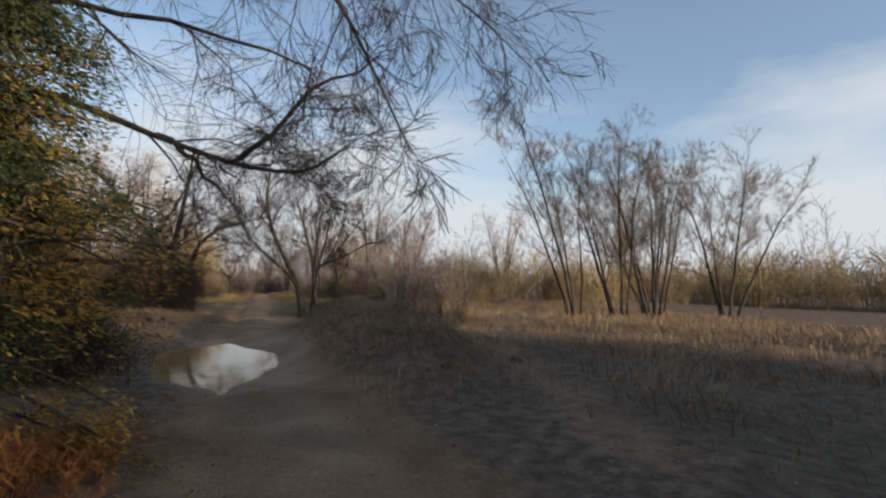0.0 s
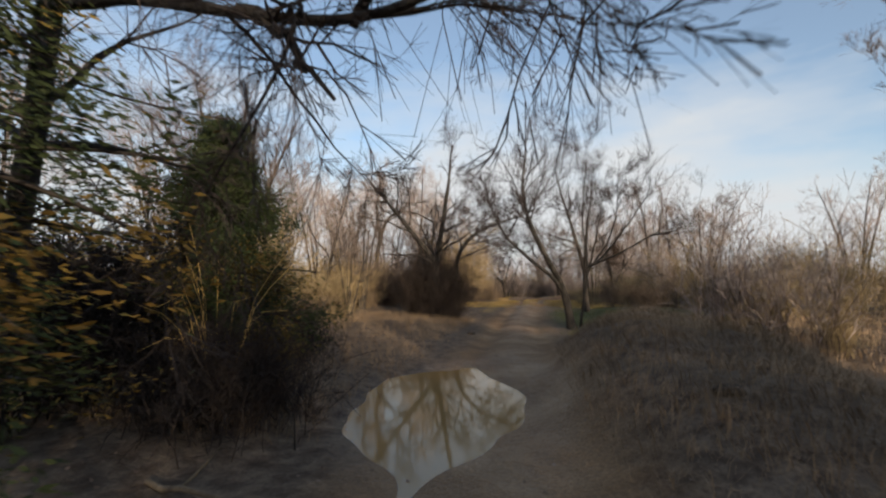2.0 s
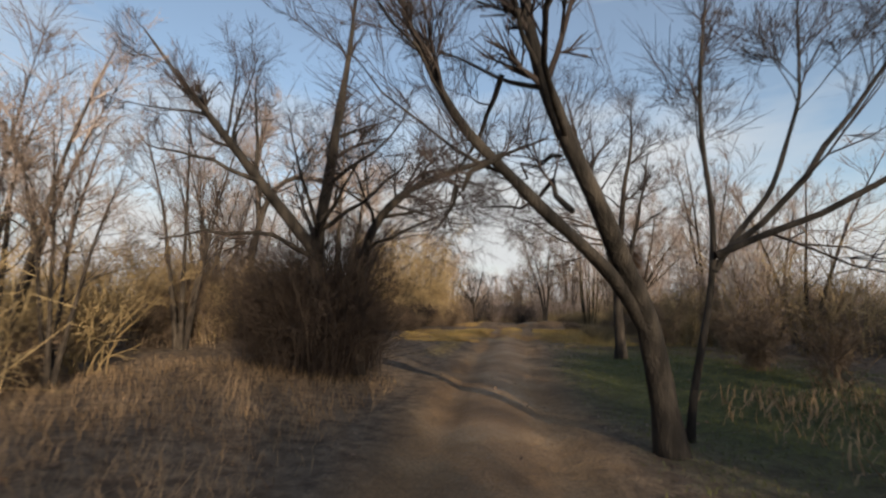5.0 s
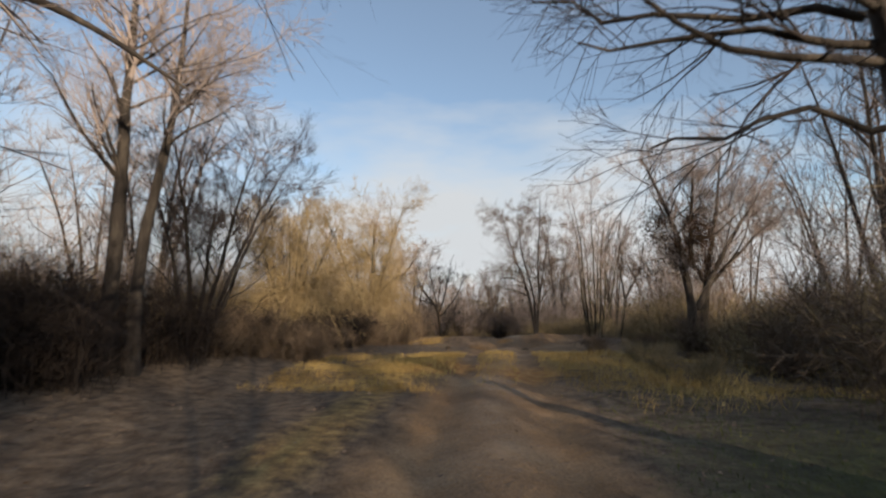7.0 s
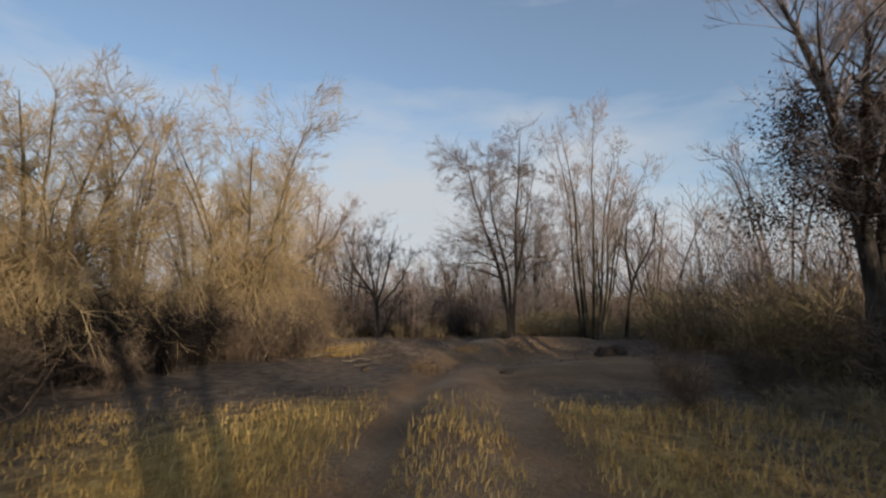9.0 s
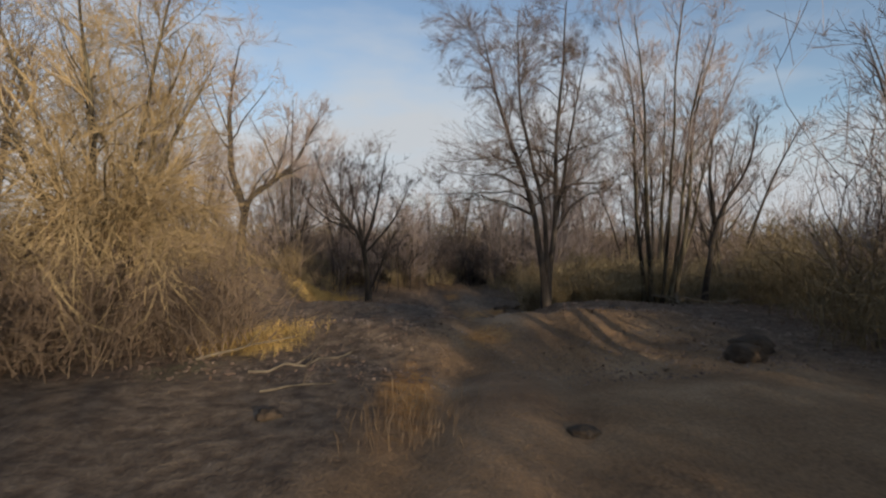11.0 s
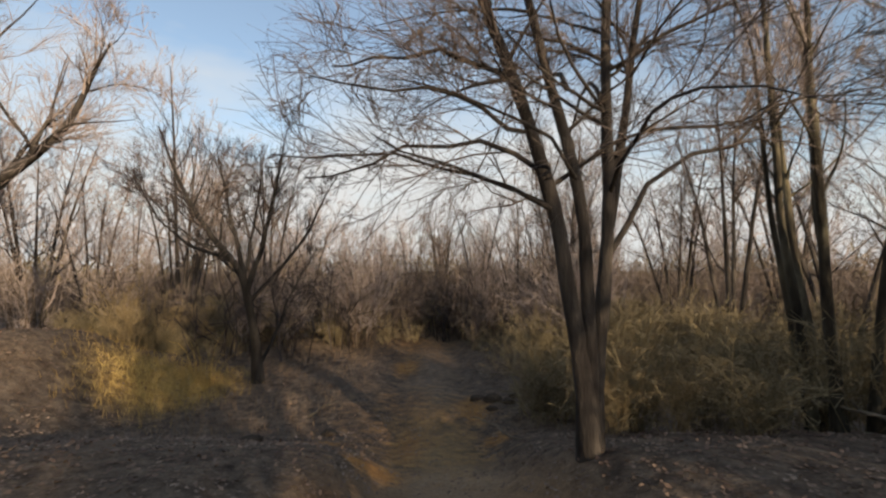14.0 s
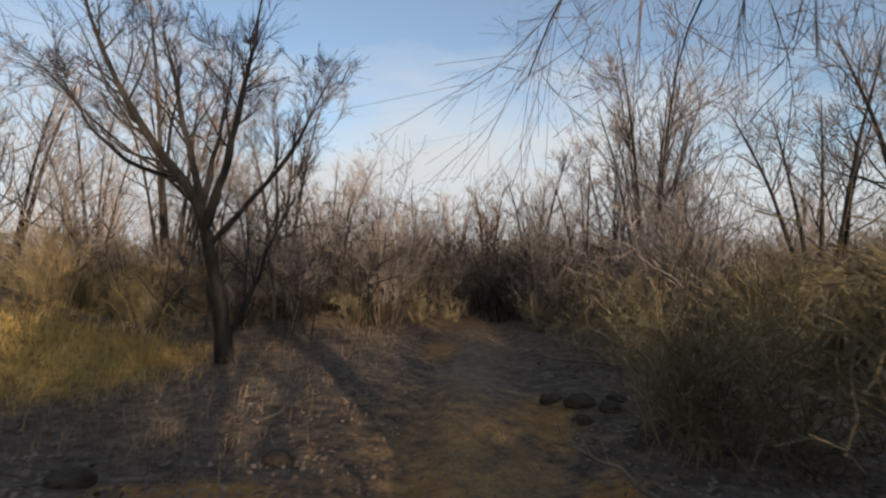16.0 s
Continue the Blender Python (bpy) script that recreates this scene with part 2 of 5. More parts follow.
    link(hsv.outputs[0], bsdf.inputs["Base Color"])
    wet = nt.nodes.new("ShaderNodeMapRange")
    wet.inputs["To Min"].default_value, wet.inputs["To Max"].default_value = 0.95, 0.55
    link(mask("wet", n1, 0.4), wet.inputs["Value"])
    link(wet.outputs[0], bsdf.inputs["Roughness"])
    bsdf.inputs["Specular IOR Level"].default_value = 0.3
    b = nt.nodes.new("ShaderNodeBump")
    b.inputs["Strength"].default_value, b.inputs["Distance"].default_value = 1.0, 0.075
    h = nt.nodes.new("ShaderNodeMath")
    h.operation = "MULTIPLY_ADD"
    link(n3.outputs[0], h.inputs[0])
    h.inputs[1].default_value = 0.4
    link(n2.outputs[0], h.inputs[2])
    link(h.outputs[0], b.inputs["Height"])
    link(b.outputs[0], bsdf.inputs["Normal"])
    return m


def water_material():
    m = bpy.data.materials.new("muddy_water")
    m.use_nodes = True
    nt = m.node_tree
    bsdf = nt.nodes["Principled BSDF"]
    bsdf.inputs["Base Color"].default_value = (0.3, 0.185, 0.07, 1)
    bsdf.inputs["Roughness"].default_value = 0.05
    bsdf.inputs["IOR"].default_value = 1.33
    bsdf.inputs["Specular IOR Level"].default_value = 0.5
    nz, b = nt.nodes.new("ShaderNodeTexNoise"), nt.nodes.new("ShaderNodeBump")
    nz.inputs["Scale"].default_value = 2.5
    b.inputs["Strength"].default_value, b.inputs["Distance"].default_value = 0.12, 0.03
    nt.links.new(nz.outputs[0], b.inputs["Height"])
    nt.links.new(b.outputs[0], bsdf.inputs["Normal"])
    return m


# ---- ground ----
TRACK_Y = [-60, -8, -2, 2, 5, 8, 12, 20, 30, 36, 42, 46, 50, 53, 56, 60, 70, 85, 110, 400]
TRACK_X = [-24, -6, -2.6, -0.9, -0.2, -0.25, -0.4, -0.15, 0.05, 0.4, 0.95, 1.3, 1.85, 2.55, 3.0, 3.1, 3.1, 3.6, 5, 5]
LEVEL_Y = [-40, 2, 5, 8, 10, 12, 17, 21, 24, 28, 33, 37, 41, 44, 47, 49.5, 51.5, 53, 54.3, 55.3, 56.2, 57, 57.8, 58.6, 60, 62, 64, 300]
LEVEL_Z = [0, 0.02, 0.05, -0.02, -0.08, -0.06, 0, -0.06, -0.14, -0.14, -0.08, -0.06, 0.08, 0.3, 0.12, 0.06, -0.04, -0.22, 0.1, 0.24, 0.05, -0.25, -0.52, -0.88, -0.7, -0.25, -0.05, 0]


def bell(d, w):
    return np.exp(-(d / w) ** 2)


def step(v, a, b):
    t = np.clip((v - a) / (b - a), 0, 1)
    return t * t * (3 - 2 * t)


def waves(x, y):
    """Cheap smooth unevenness, the same at every place each time."""
    return (1 - step(np.abs(x - 1), 11, 15)) * (1 - step(np.abs(y - 35), 38, 41)) * (np.sin(0.55 * x + 1.3 * np.sin(0.41 * y)) * np.sin(0.47 * y + 0.8 * np.sin(0.36 * x + 2)) * 0.5
            + np.sin(1.7 * x + 0.9 * y + 1) * np.sin(1.3 * y - 0.7 * x) * 0.25 + np.sin(4.1 * x - 1.9 * y) * np.sin(3.7 * y + 1.5 * x + 0.5) * 0.12)


def height(x, y):
    x, y = np.asarray(x, float), np.asarray(y, float)
    d = x - np.interp(y, TRACK_Y, TRACK_X)
    near = bell(d, 1.2 + 2.3 * (1 - step(y, 55.0, 57.2)))
    h = np.interp(y, LEVEL_Y, LEVEL_Z) * near + 0.16 * waves(x, y) * (1 - 0.75 * bell(d, 2))
    ruts = bell(d - 0.78, 0.3) + bell(d + 0.78, 0.3)
    h = h - 0.09 * ruts * step(y, -30, -5) * (1 - 0.8 * bell(y - 13.2, 4.5)) + 0.03 * bell(d, 0.4)
    # grassy mound between the two tracks
    mx, my = (x - 2.45 - 0.05 * (y - 14)) / 1.85, (y - 14.8) / 5.4
    h = h + 0.9 * np.exp(-(mx * mx + my * my) ** 2.1) * (1 + 0.25 * waves(2.3 * x, 2.1 * y))
    # banks beside the track
    h = h + 0.45 * step(-d, 2.0, 4.5) * bell(y - 18, 8) + 1.6 * step(-d, 5.2, 8.6) * bell(y - 64.8, 3.8) + 0.5 * step(-d, 4.5, 8.5) * bell(y - 38, 6.5) + 0.3 * step(d, 2.5, 6) * bell(y - 30, 6)
    # dirt humps by the clearing
    h = h + 0.18 * bell(y - 55.6 - 0.25 * np.sin(1.3 * x), 0.9) * step(x, 2.6, 4.2) * (1 - step(x, 6.2, 8)) + 0.22 * bell(x + 0.2, 1.1) * bell(y - 54.6, 0.8)
    h = h + 0.08 * bell(x - 4.6, 0.9) * bell(y - 51.5, 0.7) + 0.1 * bell(x - 5.3, 0.8) * bell(y - 53.2, 0.6)
    # lower floor of the wood past the clearing
    h = h - 1.1 * step(y, 58.5, 63.5)
    # hollow of the puddle, with an uneven rim
    h = h + 0.018 * np.sin(2.9 * x + 1.1 * np.sin(2.1 * y)) * np.sin(1.9 * y + 0.7) * np.exp(-(((x + 1.05) / 1.9) ** 2 + ((y - 13.6) / 3.8) ** 2) ** 2)
    h = h - 0.17 * np.exp(-(((x + 1.1) / 1.28) ** 2 + ((y - 13.6) / 2.8) ** 2) ** 2)
    return h


def ground_at(x, y):
    return float(height(x, y))


def mesh_of(name, verts, faces, mat, smooth=True):
    """A mesh out of arrays: verts (N, 3), faces (M, 3 or 4)."""
    me = bpy.data.meshes.new(name)
    verts, faces = np.asarray(verts, np.float32), np.asarray(faces, np.int32)
    k = faces.shape[1]
    me.vertices.add(len(verts))
    me.vertices.foreach_set("co", verts.ravel())
    me.loops.add(faces.size)
    me.loops.foreach_set("vertex_index", faces.ravel())
    me.polygons.add(len(faces))
    me.polygons.foreach_set("loop_start", np.arange(0, faces.size, k, dtype=np.int32))
    me.polygons.foreach_set("loop_total", np.full(len(faces), k, np.int32))
    me.polygons.foreach_set("use_smooth", np.full(len(faces), smooth))
    me.update(calc_edges=True)
    me.materials.append(mat)
    return me


def build_ground():
    xs = np.concatenate([-np.geomspace(900, 14, 26), np.arange(-13.8, -2.9, 0.2), np.arange(-2.8, 0.75, 0.1), np.arange(0.8, 16, 0.2), np.geomspace(16.2, 900, 26)])
    ys = np.concatenate([-np.geomspace(900, 6, 24), np.arange(-5.8, 10.1, 0.2), np.arange(10.2, 17.15, 0.1), np.arange(17.2, 76, 0.2), np.geomspace(76.4, 1500, 40)])
    gx, gy = np.meshgrid(xs, ys)
    gz = height(gx, gy)
    verts = np.stack([gx, gy, gz], -1).reshape(-1, 3)
    nx, ny = len(xs), len(ys)
    i = (np.arange(ny - 1)[:, None] * nx + np.arange(nx - 1)).ravel()
    me = mesh_of("ground", verts, np.stack([i, i + 1, i + nx + 1, i + nx], -1), ground_material())
    x, y = verts[:, 0], verts[:, 1]
    d = x - np.interp(y, TRACK_Y, TRACK_X)
    other = x - np.interp(y, [-10, 4, 14, 24, 40], [-3, 2.2, 6.0, 8.5, 14])
    mud = np.maximum(bell(d, 1.5) * 1.1, bell(other, 1.1) * 0.5 * (1 - step(y, 20, 36)) * step(y, 2, 6))
    mud = np.maximum(mud, 1.1 * bell(x - 4.2, 3.2) * bell(y - 52, 4.5))
    mud = np.maximum(mud, bell(x - 4.5, 2.2) * bell(y - 55.6, 1.0))
    mud = mud * (1 - 0.55 * step(y, 58, 62))
    # Straw cover that also paints the pools of sun on track and verge.
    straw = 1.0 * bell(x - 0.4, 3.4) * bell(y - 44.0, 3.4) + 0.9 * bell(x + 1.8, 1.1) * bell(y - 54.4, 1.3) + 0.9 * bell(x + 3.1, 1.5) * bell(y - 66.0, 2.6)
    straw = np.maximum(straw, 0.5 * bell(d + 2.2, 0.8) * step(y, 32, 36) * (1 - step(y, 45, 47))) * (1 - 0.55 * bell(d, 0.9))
    # Tan strip down the track paints lit ground past the clearing.
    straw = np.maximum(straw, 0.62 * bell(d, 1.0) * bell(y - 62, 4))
    green = 1.0 * bell(x - 4.2, 3.0) * bell(y - 30, 7.5) + 0.45 * bell(x + 2.2, 0.9) * bell(y - 52.6, 1.2) + 0.4 * bell(x - 5, 4) * bell(y - 5, 5)
    # Spots of orange earth, painted where sun strikes track and floor.
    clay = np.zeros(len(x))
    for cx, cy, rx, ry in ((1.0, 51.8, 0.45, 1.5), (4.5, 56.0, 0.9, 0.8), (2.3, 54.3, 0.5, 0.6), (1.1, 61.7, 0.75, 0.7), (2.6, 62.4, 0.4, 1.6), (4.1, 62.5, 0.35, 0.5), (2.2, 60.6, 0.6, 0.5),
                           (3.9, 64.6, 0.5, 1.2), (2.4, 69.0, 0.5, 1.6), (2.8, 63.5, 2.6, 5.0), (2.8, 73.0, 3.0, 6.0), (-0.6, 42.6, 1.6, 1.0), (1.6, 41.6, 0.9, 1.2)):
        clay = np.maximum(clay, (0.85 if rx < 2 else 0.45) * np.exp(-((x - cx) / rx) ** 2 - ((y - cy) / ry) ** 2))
    wet = bell(d, 1.3) * 0.55 + np.exp(-(((x + 1.05) / 1.6) ** 2 + ((y - 13.6) / 3.3) ** 2) ** 2)
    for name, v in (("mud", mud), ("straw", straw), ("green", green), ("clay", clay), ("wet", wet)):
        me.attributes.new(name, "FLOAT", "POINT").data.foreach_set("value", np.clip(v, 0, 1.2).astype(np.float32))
    tagged(new("ground", me), "rutted woodland earth with mud, straw and leaf litter", "ground", kind="structure")
    # standing water in the hollow
    n = 40
    a = np.linspace(0, 2 * np.pi, n, endpoint=False)
    r = 1 + 0.1 * np.sin(3 * a + 1) + 0.06 * np.sin(7 * a)
    rim = np.stack([-1.1 + 1.6 * r * np.cos(a), 13.6 + 3.6 * r * np.sin(a), np.full(n, -0.115)], -1)
    verts = np.concatenate([rim, [[-1.05, 13.6, -0.115]]])
    faces = [[k, (k + 1) % n, n] for k in range(n)]
    tagged(new("puddle", mesh_of("puddle", verts, faces, water_material())), "brown puddle mirroring sky and brush in the track", "puddle", kind="structure")


build_ground()


# ---- growing things ----
def unit(v):
    return v / np.maximum(np.linalg.norm(v, axis=-1, keepdims=True), 1e-9)


def smooth_line(points, n):
    """n points along a soft curve through the given ones."""
    p = np.asarray(points, float)
    t = np.concatenate([[0], np.cumsum(np.linalg.norm(np.diff(p, axis=0), axis=1))])
    fine = np.linspace(0, t[-1], n * 4)
    q = np.stack([np.interp(fine, t, p[:, k]) for k in range(3)], -1)
    for _ in range(max(2, n // 2)):
        q[1:-1] = (q[:-2] + 2 * q[1:-1] + q[2:]) / 4
    return q[np.linspace(0, n * 4 - 1, n).round().astype(int)]


def tubes(groups):
    """Tapered tubes as verts and quads; groups of (points (N, n, 3), radii (N, n), sides). One side: the finest twigs, a single strip."""
    vs, fs, base = [], [], 0
    for pts, rad, k in groups:
        num, n = rad.shape
        if not num:
            continue
        tan = unit(np.gradient(pts, axis=1))
        if k == 1:
            spin = np.arange(num)[:, None, None] * [2.4, 1.7, 3.1]
            u = unit(np.cross(tan, np.sin(spin) + [0.01, 0, 0.02])) * rad[:, :, None] * 1.4
            vs.append(np.stack([pts - u, pts + u], 2).reshape(-1, 3))
            i = base + (np.arange(num)[:, None] * n + np.arange(n - 1)) * 2
            fs.append(np.stack([i, i + 1, i + 3, i + 2], -1).reshape(-1, 4))
            base += num * n * 2
            continue
        ref = np.where(np.abs(tan[..., 2:3]) > 0.9, [1.0, 0.0, 0.0], [0.0, 0.0, 1.0])
        ref = np.broadcast_to(ref[:, :1], tan.shape)
        u = unit(np.cross(tan, ref))
        w = np.cross(tan, u)
        a = np.arange(k) * 2 * np.pi / k
        ring = pts[:, :, None] + rad[:, :, None, None] * (np.cos(a)[:, None] * u[:, :, None] + np.sin(a)[:, None] * w[:, :, None])
        vs.append(ring.reshape(-1, 3))
        i = base + (np.arange(num)[:, None, None] * n + np.arange(n - 1)[:, None]) * k
        j, j2 = np.arange(k), (np.arange(k) + 1) % k
        fs.append(np.stack([i + j, i + j2, i + k + j2, i + k + j], -1).reshape(-1, 4))
        base += num * n * k
    return np.concatenate(vs), np.concatenate(fs)


def offshoots(rng, pts, rad, count, ratio, angle=(35, 65), span=(0.3, 1.0), up=0.2, droop=0.0, wobble=0.12, n=5, thin=0.55, tip=0.25, lengths=None):
    """count children on every parent line: points and radii."""
    num, m = rad.shape
    length = np.linalg.norm(np.diff(pts, axis=1), axis=-1).sum(1) if lengths is None else np.full(num, lengths)
    par = np.repeat(np.arange(num), count)
    t = rng.uniform(*span, len(par))
    f = t * (m - 1)
    i = np.minimum(f.astype(int), m - 2)
    w = (f - i)[:, None]
    start = pts[par, i] * (1 - w) + pts[par, i + 1] * w
    r0 = (rad[par, i] * (1 - w[:, 0]) + rad[par, i + 1] * w[:, 0]) * thin
    tan = unit(pts[par, i + 1] - pts[par, i])
    side = unit(np.cross(tan, rng.normal(size=tan.shape)))
    a = np.radians(rng.uniform(*angle, len(par)))[:, None]
    way = unit(np.cos(a) * tan + np.sin(a) * side + [0, 0, up])
    ln = (length[par] * ratio * rng.uniform(0.55, 1.25, len(par)) * (1.15 - 0.6 * t))[:, None]
    out = [start]
    for k in range(n - 1):
        way = unit(way + rng.normal(size=way.shape) * wobble + [0, 0, up * 0.25 - droop])
        out.append(out[-1] + way * ln / (n - 1))
    q = np.stack(out, 1)
    return q, np.maximum(r0[:, None] * np.linspace(1, tip, n), 0.0016)


def part(name, mesh, parent, label=""):
    ob = new(name, mesh)
    ob.parent = parent
    if label:
        ob["label"] = label
    return ob


def thing(name, x, y, label, category, group="", z=None, kind=""):
    ob = new(name)
    ob.empty_display_size = 0.3
    ob.location = (x, y, ground_at(x, y) if z is None else z)
    return tagged(ob, label, category, group, kind)


def gnarled(rng, line, radii, mat, rings, sides):
    """A trunk with ridges, knots and uneven girth."""
    u, w = np.linspace(0, 1, rings), np.linspace(0, 1, len(line))
    p = np.stack([np.interp(u, w, line[:, k]) for k in range(3)], -1)
    for _ in range(3):
        p[1:-1] = (p[:-2] + 2 * p[1:-1] + p[2:]) / 4
    r = np.interp(u, w, radii)
    v, f = tubes([(p[None], r[None], sides)])
    v = v.reshape(rings, sides, 3)
    a = np.arange(sides) * 2 * np.pi / sides
    s = (u * 36)[:, None]
    ridge = 0.07 * np.sin(3 * a + 0.16 * s + rng.uniform(0, 6)) + 0.05 * np.sin(5 * a - 0.22 * s + rng.uniform(0, 6)) + 0.05 * np.sin(0.9 * s + 2 * a) + rng.normal(size=(rings, sides)) * 0.035
    v = p[:, None] + (v - p[:, None]) * (1 + ridge)[:, :, None]
    return mesh_of("trunk", v.reshape(-1, 3), f, mat)


def bare_tree(name, x, y, stems, label, seed, bark=None, twig=None, limbs=(7, 0.45), branches=6, twigs=6, fine=4, up=0.2, droop=0.0,
              span=(0.3, 1.0), extra=(), angle=(35, 70), thickness=1.1, group=""):
    """A leafless tree. stems and extra limbs: (radius at the foot, points above the tree's own foot)."""
    bark, twig = bark or BARK, twig or TWIG
    rng = np.random.default_rng(seed)
    root = thing(name, x, y, label, "tree", group)
    sp, sr, trunks = [], [], []
    for r, points in stems:
        p = smooth_line(points, 14)
        p[1:] += rng.normal(size=(13, 3)) * [0.02, 0.02, 0]
        rr = r * (np.linspace(1, 0.07, 14) ** 0.85)
        if points[0][2] <= 0.05:
            p[0, 2] -= 0.25
            rr[0] *= 1.5
            rr[1] *= 1.12
        sp.append(p)
        sr.append(rr)
        trunks.append(part("trunk", gnarled(rng, p, rr, bark, 36 if fine else 16, 12 if fine else 7), root))
    sp, sr = np.stack(sp), np.stack(sr)
    lp, lr = offshoots(rng, sp, sr, limbs[0], limbs[1], angle, span, up, droop, 0.13, 8, 0.42, 0.16)
    for r, points in extra:
        p = smooth_line(points, 8)
        p[1:] += rng.normal(size=(7, 3)) * 0.05
        lp, lr = np.concatenate([lp, p[None]]), np.concatenate([lr, (r * np.linspace(1, 0.25, 8))[None]])
    for k, (p, r) in enumerate(zip(lp, lr)):
        v, f = tubes([(p[None], r[None], 6 if fine else 4)])
        part("limb", mesh_of("limb", v, f, bark), trunks[k // limbs[0] if k < len(trunks) * limbs[0] else 0])
    bp_, br = offshoots(rng, lp, lr, branches, 0.55, (25, 58), (0.15, 1), up * 0.8, droop, 0.16, 5, 0.5, 0.25)
    ends, er = offshoots(rng, sp, sr, 8, 0.2, (15, 50), (0.55, 1), up, droop, 0.14, 5, 0.6, 0.25)
    bp_, br = np.concatenate([bp_, ends]), np.concatenate([br, er])
    tp, tr = offshoots(rng, bp_, br, twigs, 0.68, (18, 50), (0.1, 1), up * 0.7, droop, 0.22, 3, 0.6, 0.4)
    if not fine:
        bp_, br = bp_[:, ::2], br[:, ::2]
    groups = [(bp_, np.maximum(br, 0.0042 * thickness), 3 if fine else 1), (tp, np.maximum(tr * 0.9, 0.0027 * thickness), 1)]
    if fine:
        qp, qr = offshoots(rng, tp, tr, fine * 3, 0.85, (14, 42), (0.05, 1), up * 0.5, droop, 0.12, 3, 0.7, 0.5)
        groups.append((qp[:, ::2], np.maximum(qr[:, ::2] * 0.7, 0.0015 * thickness), 1))
    v, f = tubes(groups)
    part("crown", mesh_of("crown", v, f, twig), root, "fine leafless twigs")["kind"] = "stuff"
    return root


def fan(n, spread, tall, seed, lean=(0, 0), foot=0.12):
    """Stems that rise together from one foot and part upwards."""
    rng = np.random.default_rng(seed)
    out = []
    for k in range(n):
        a = 2 * math.pi * (k + rng.uniform(0, 0.7)) / n
        s, h = spread * rng.uniform(0.4, 1.1), tall * rng.uniform(0.75, 1.05)
        c, d = math.cos(a), math.sin(a)
        out.append([(foot * c, foot * d, 0), (foot * c + 0.25 * s * c + 0.3 * lean[0], foot * d + 0.25 * s * d + 0.3 * lean[1], 0.35 * h),
                    (0.6 * s * c + 0.7 * lean[0], 0.6 * s * d + 0.7 * lean[1], 0.7 * h), (s * c + lean[0], s * d + lean[1], h)])
    return out


def leaf_quads(rng, at, length, width, flat=0.0, way=None):
    """Small folded leaves at the given places: verts and quads."""
    n = len(at)
    u = unit(rng.normal(size=(n, 3)) * [1, 1, 1 - flat]) if way is None else unit(way + rng.normal(size=(n, 3)) * 0.35)
    w = unit(np.cross(u, rng.normal(size=(n, 3)) * [1, 1, 1 - flat] + [0, 0, 0.01 + flat * 3]))
    nrm = np.cross(u, w)
    ln, wd = length * rng.uniform(0.6, 1.3, (n, 1)), width * rng.uniform(0.6, 1.3, (n, 1))
    v = np.stack([at, at + u * ln * 0.5 + w * wd + nrm * wd * 0.4, at + u * ln, at + u * ln * 0.5 - w * wd + nrm * wd * 0.4], 1)
    return v.reshape(-1, 3), (np.arange(n)[:, None] * 4 + np.arange(4))


def cedar(x, y, tall, wide, seed, label, gold=0.3, low=0.3):
    """An evergreen with ragged tiers of sprays; its lower skirt is coloured gold as sunlit."""
    rng = np.random.default_rng(seed)
    root = thing("cedar_tree", x, y, label, "evergreen tree")
    p = smooth_line([(0, 0, -0.2), (0.1, 0.05, tall * 0.5), (0, 0, tall)], 12)
    r = 0.11 * np.linspace(1, 0.1, 12)
    v, f = tubes([(p[None], r[None], 8)])
    part("trunk", mesh_of("trunk", v, f, BARK), root)
    n = 250
    z = rng.uniform(0.06, 1, n) ** 0.9 * tall
    a = rng.uniform(0, 2 * np.pi, n)
    out = wide * (1 - 0.9 * (z / tall) ** 1.6) * rng.uniform(0.35, 1.35, n) * (0.85 + 0.25 * np.sin(2.6 * z + 3 * np.sin(2 * a)))
    lift = rng.uniform(-0.25, 0.35, n) * out
    dirs = np.stack([np.cos(a), np.sin(a)], -1)
    s = np.linspace(0, 1, 6)
    bp_ = np.zeros((n, 6, 3))
    bp_[:, :, :2] = dirs[:, None] * (out[:, None] * s)[:, :, None]
    bp_[:, :, 2] = z[:, None] + (lift[:, None] * s) - 0.3 * out[:, None] * s ** 2 * (1 - z / tall)[:, None]
    br = np.linspace(0.03, 0.006, 6) * np.ones((n, 1))
    tp, tr = offshoots(rng, bp_, br, 9, 0.35, (30, 70), (0.25, 1), 0, 0.05, 0.2, 4, 0.5, 0.4)
    v, f = tubes([(bp_, br, 4), (tp, tr, 3)])
    part("bough_tangle", mesh_of("bough_tangle", v, f, BARK), root)["kind"] = "stuff"
    spray = np.concatenate([tp[:, 1:].reshape(-1, 3), bp_[:, 3:].reshape(-1, 3)])
    at = np.repeat(spray, 13, axis=0) + rng.normal(size=(len(spray) * 13, 3)) * 0.09
    way = np.repeat(unit(spray * [1, 1, 0] + [0, 0, -0.3]), 13, axis=0)
    # Patches of low sprays take the gold that paints sunlight on them.
    lowly = at[:, 2] + rng.normal(size=len(at)) * 0.5 < tall * low
    golden = lowly & (np.sin(3.3 * at[:, 0] + 1) * np.sin(3.7 * at[:, 1]) + np.sin(4.1 * at[:, 2] + at[:, 0]) * 0.6 + rng.normal(size=len(at)) * 0.25 > 0.9 - 1.6 * gold)
    for sel, mat, label2 in ((~golden, CEDAR, "dark green scaly sprays"), (golden, GOLD_LEAF, "lower sprays coloured gold for sunlight")):
        v, f = leaf_quads(rng, at[sel], 0.072, 0.009, way=way[sel])
        part("foliage", mesh_of("foliage", v, f, mat), root, label2)["kind"] = "stuff"
    return root


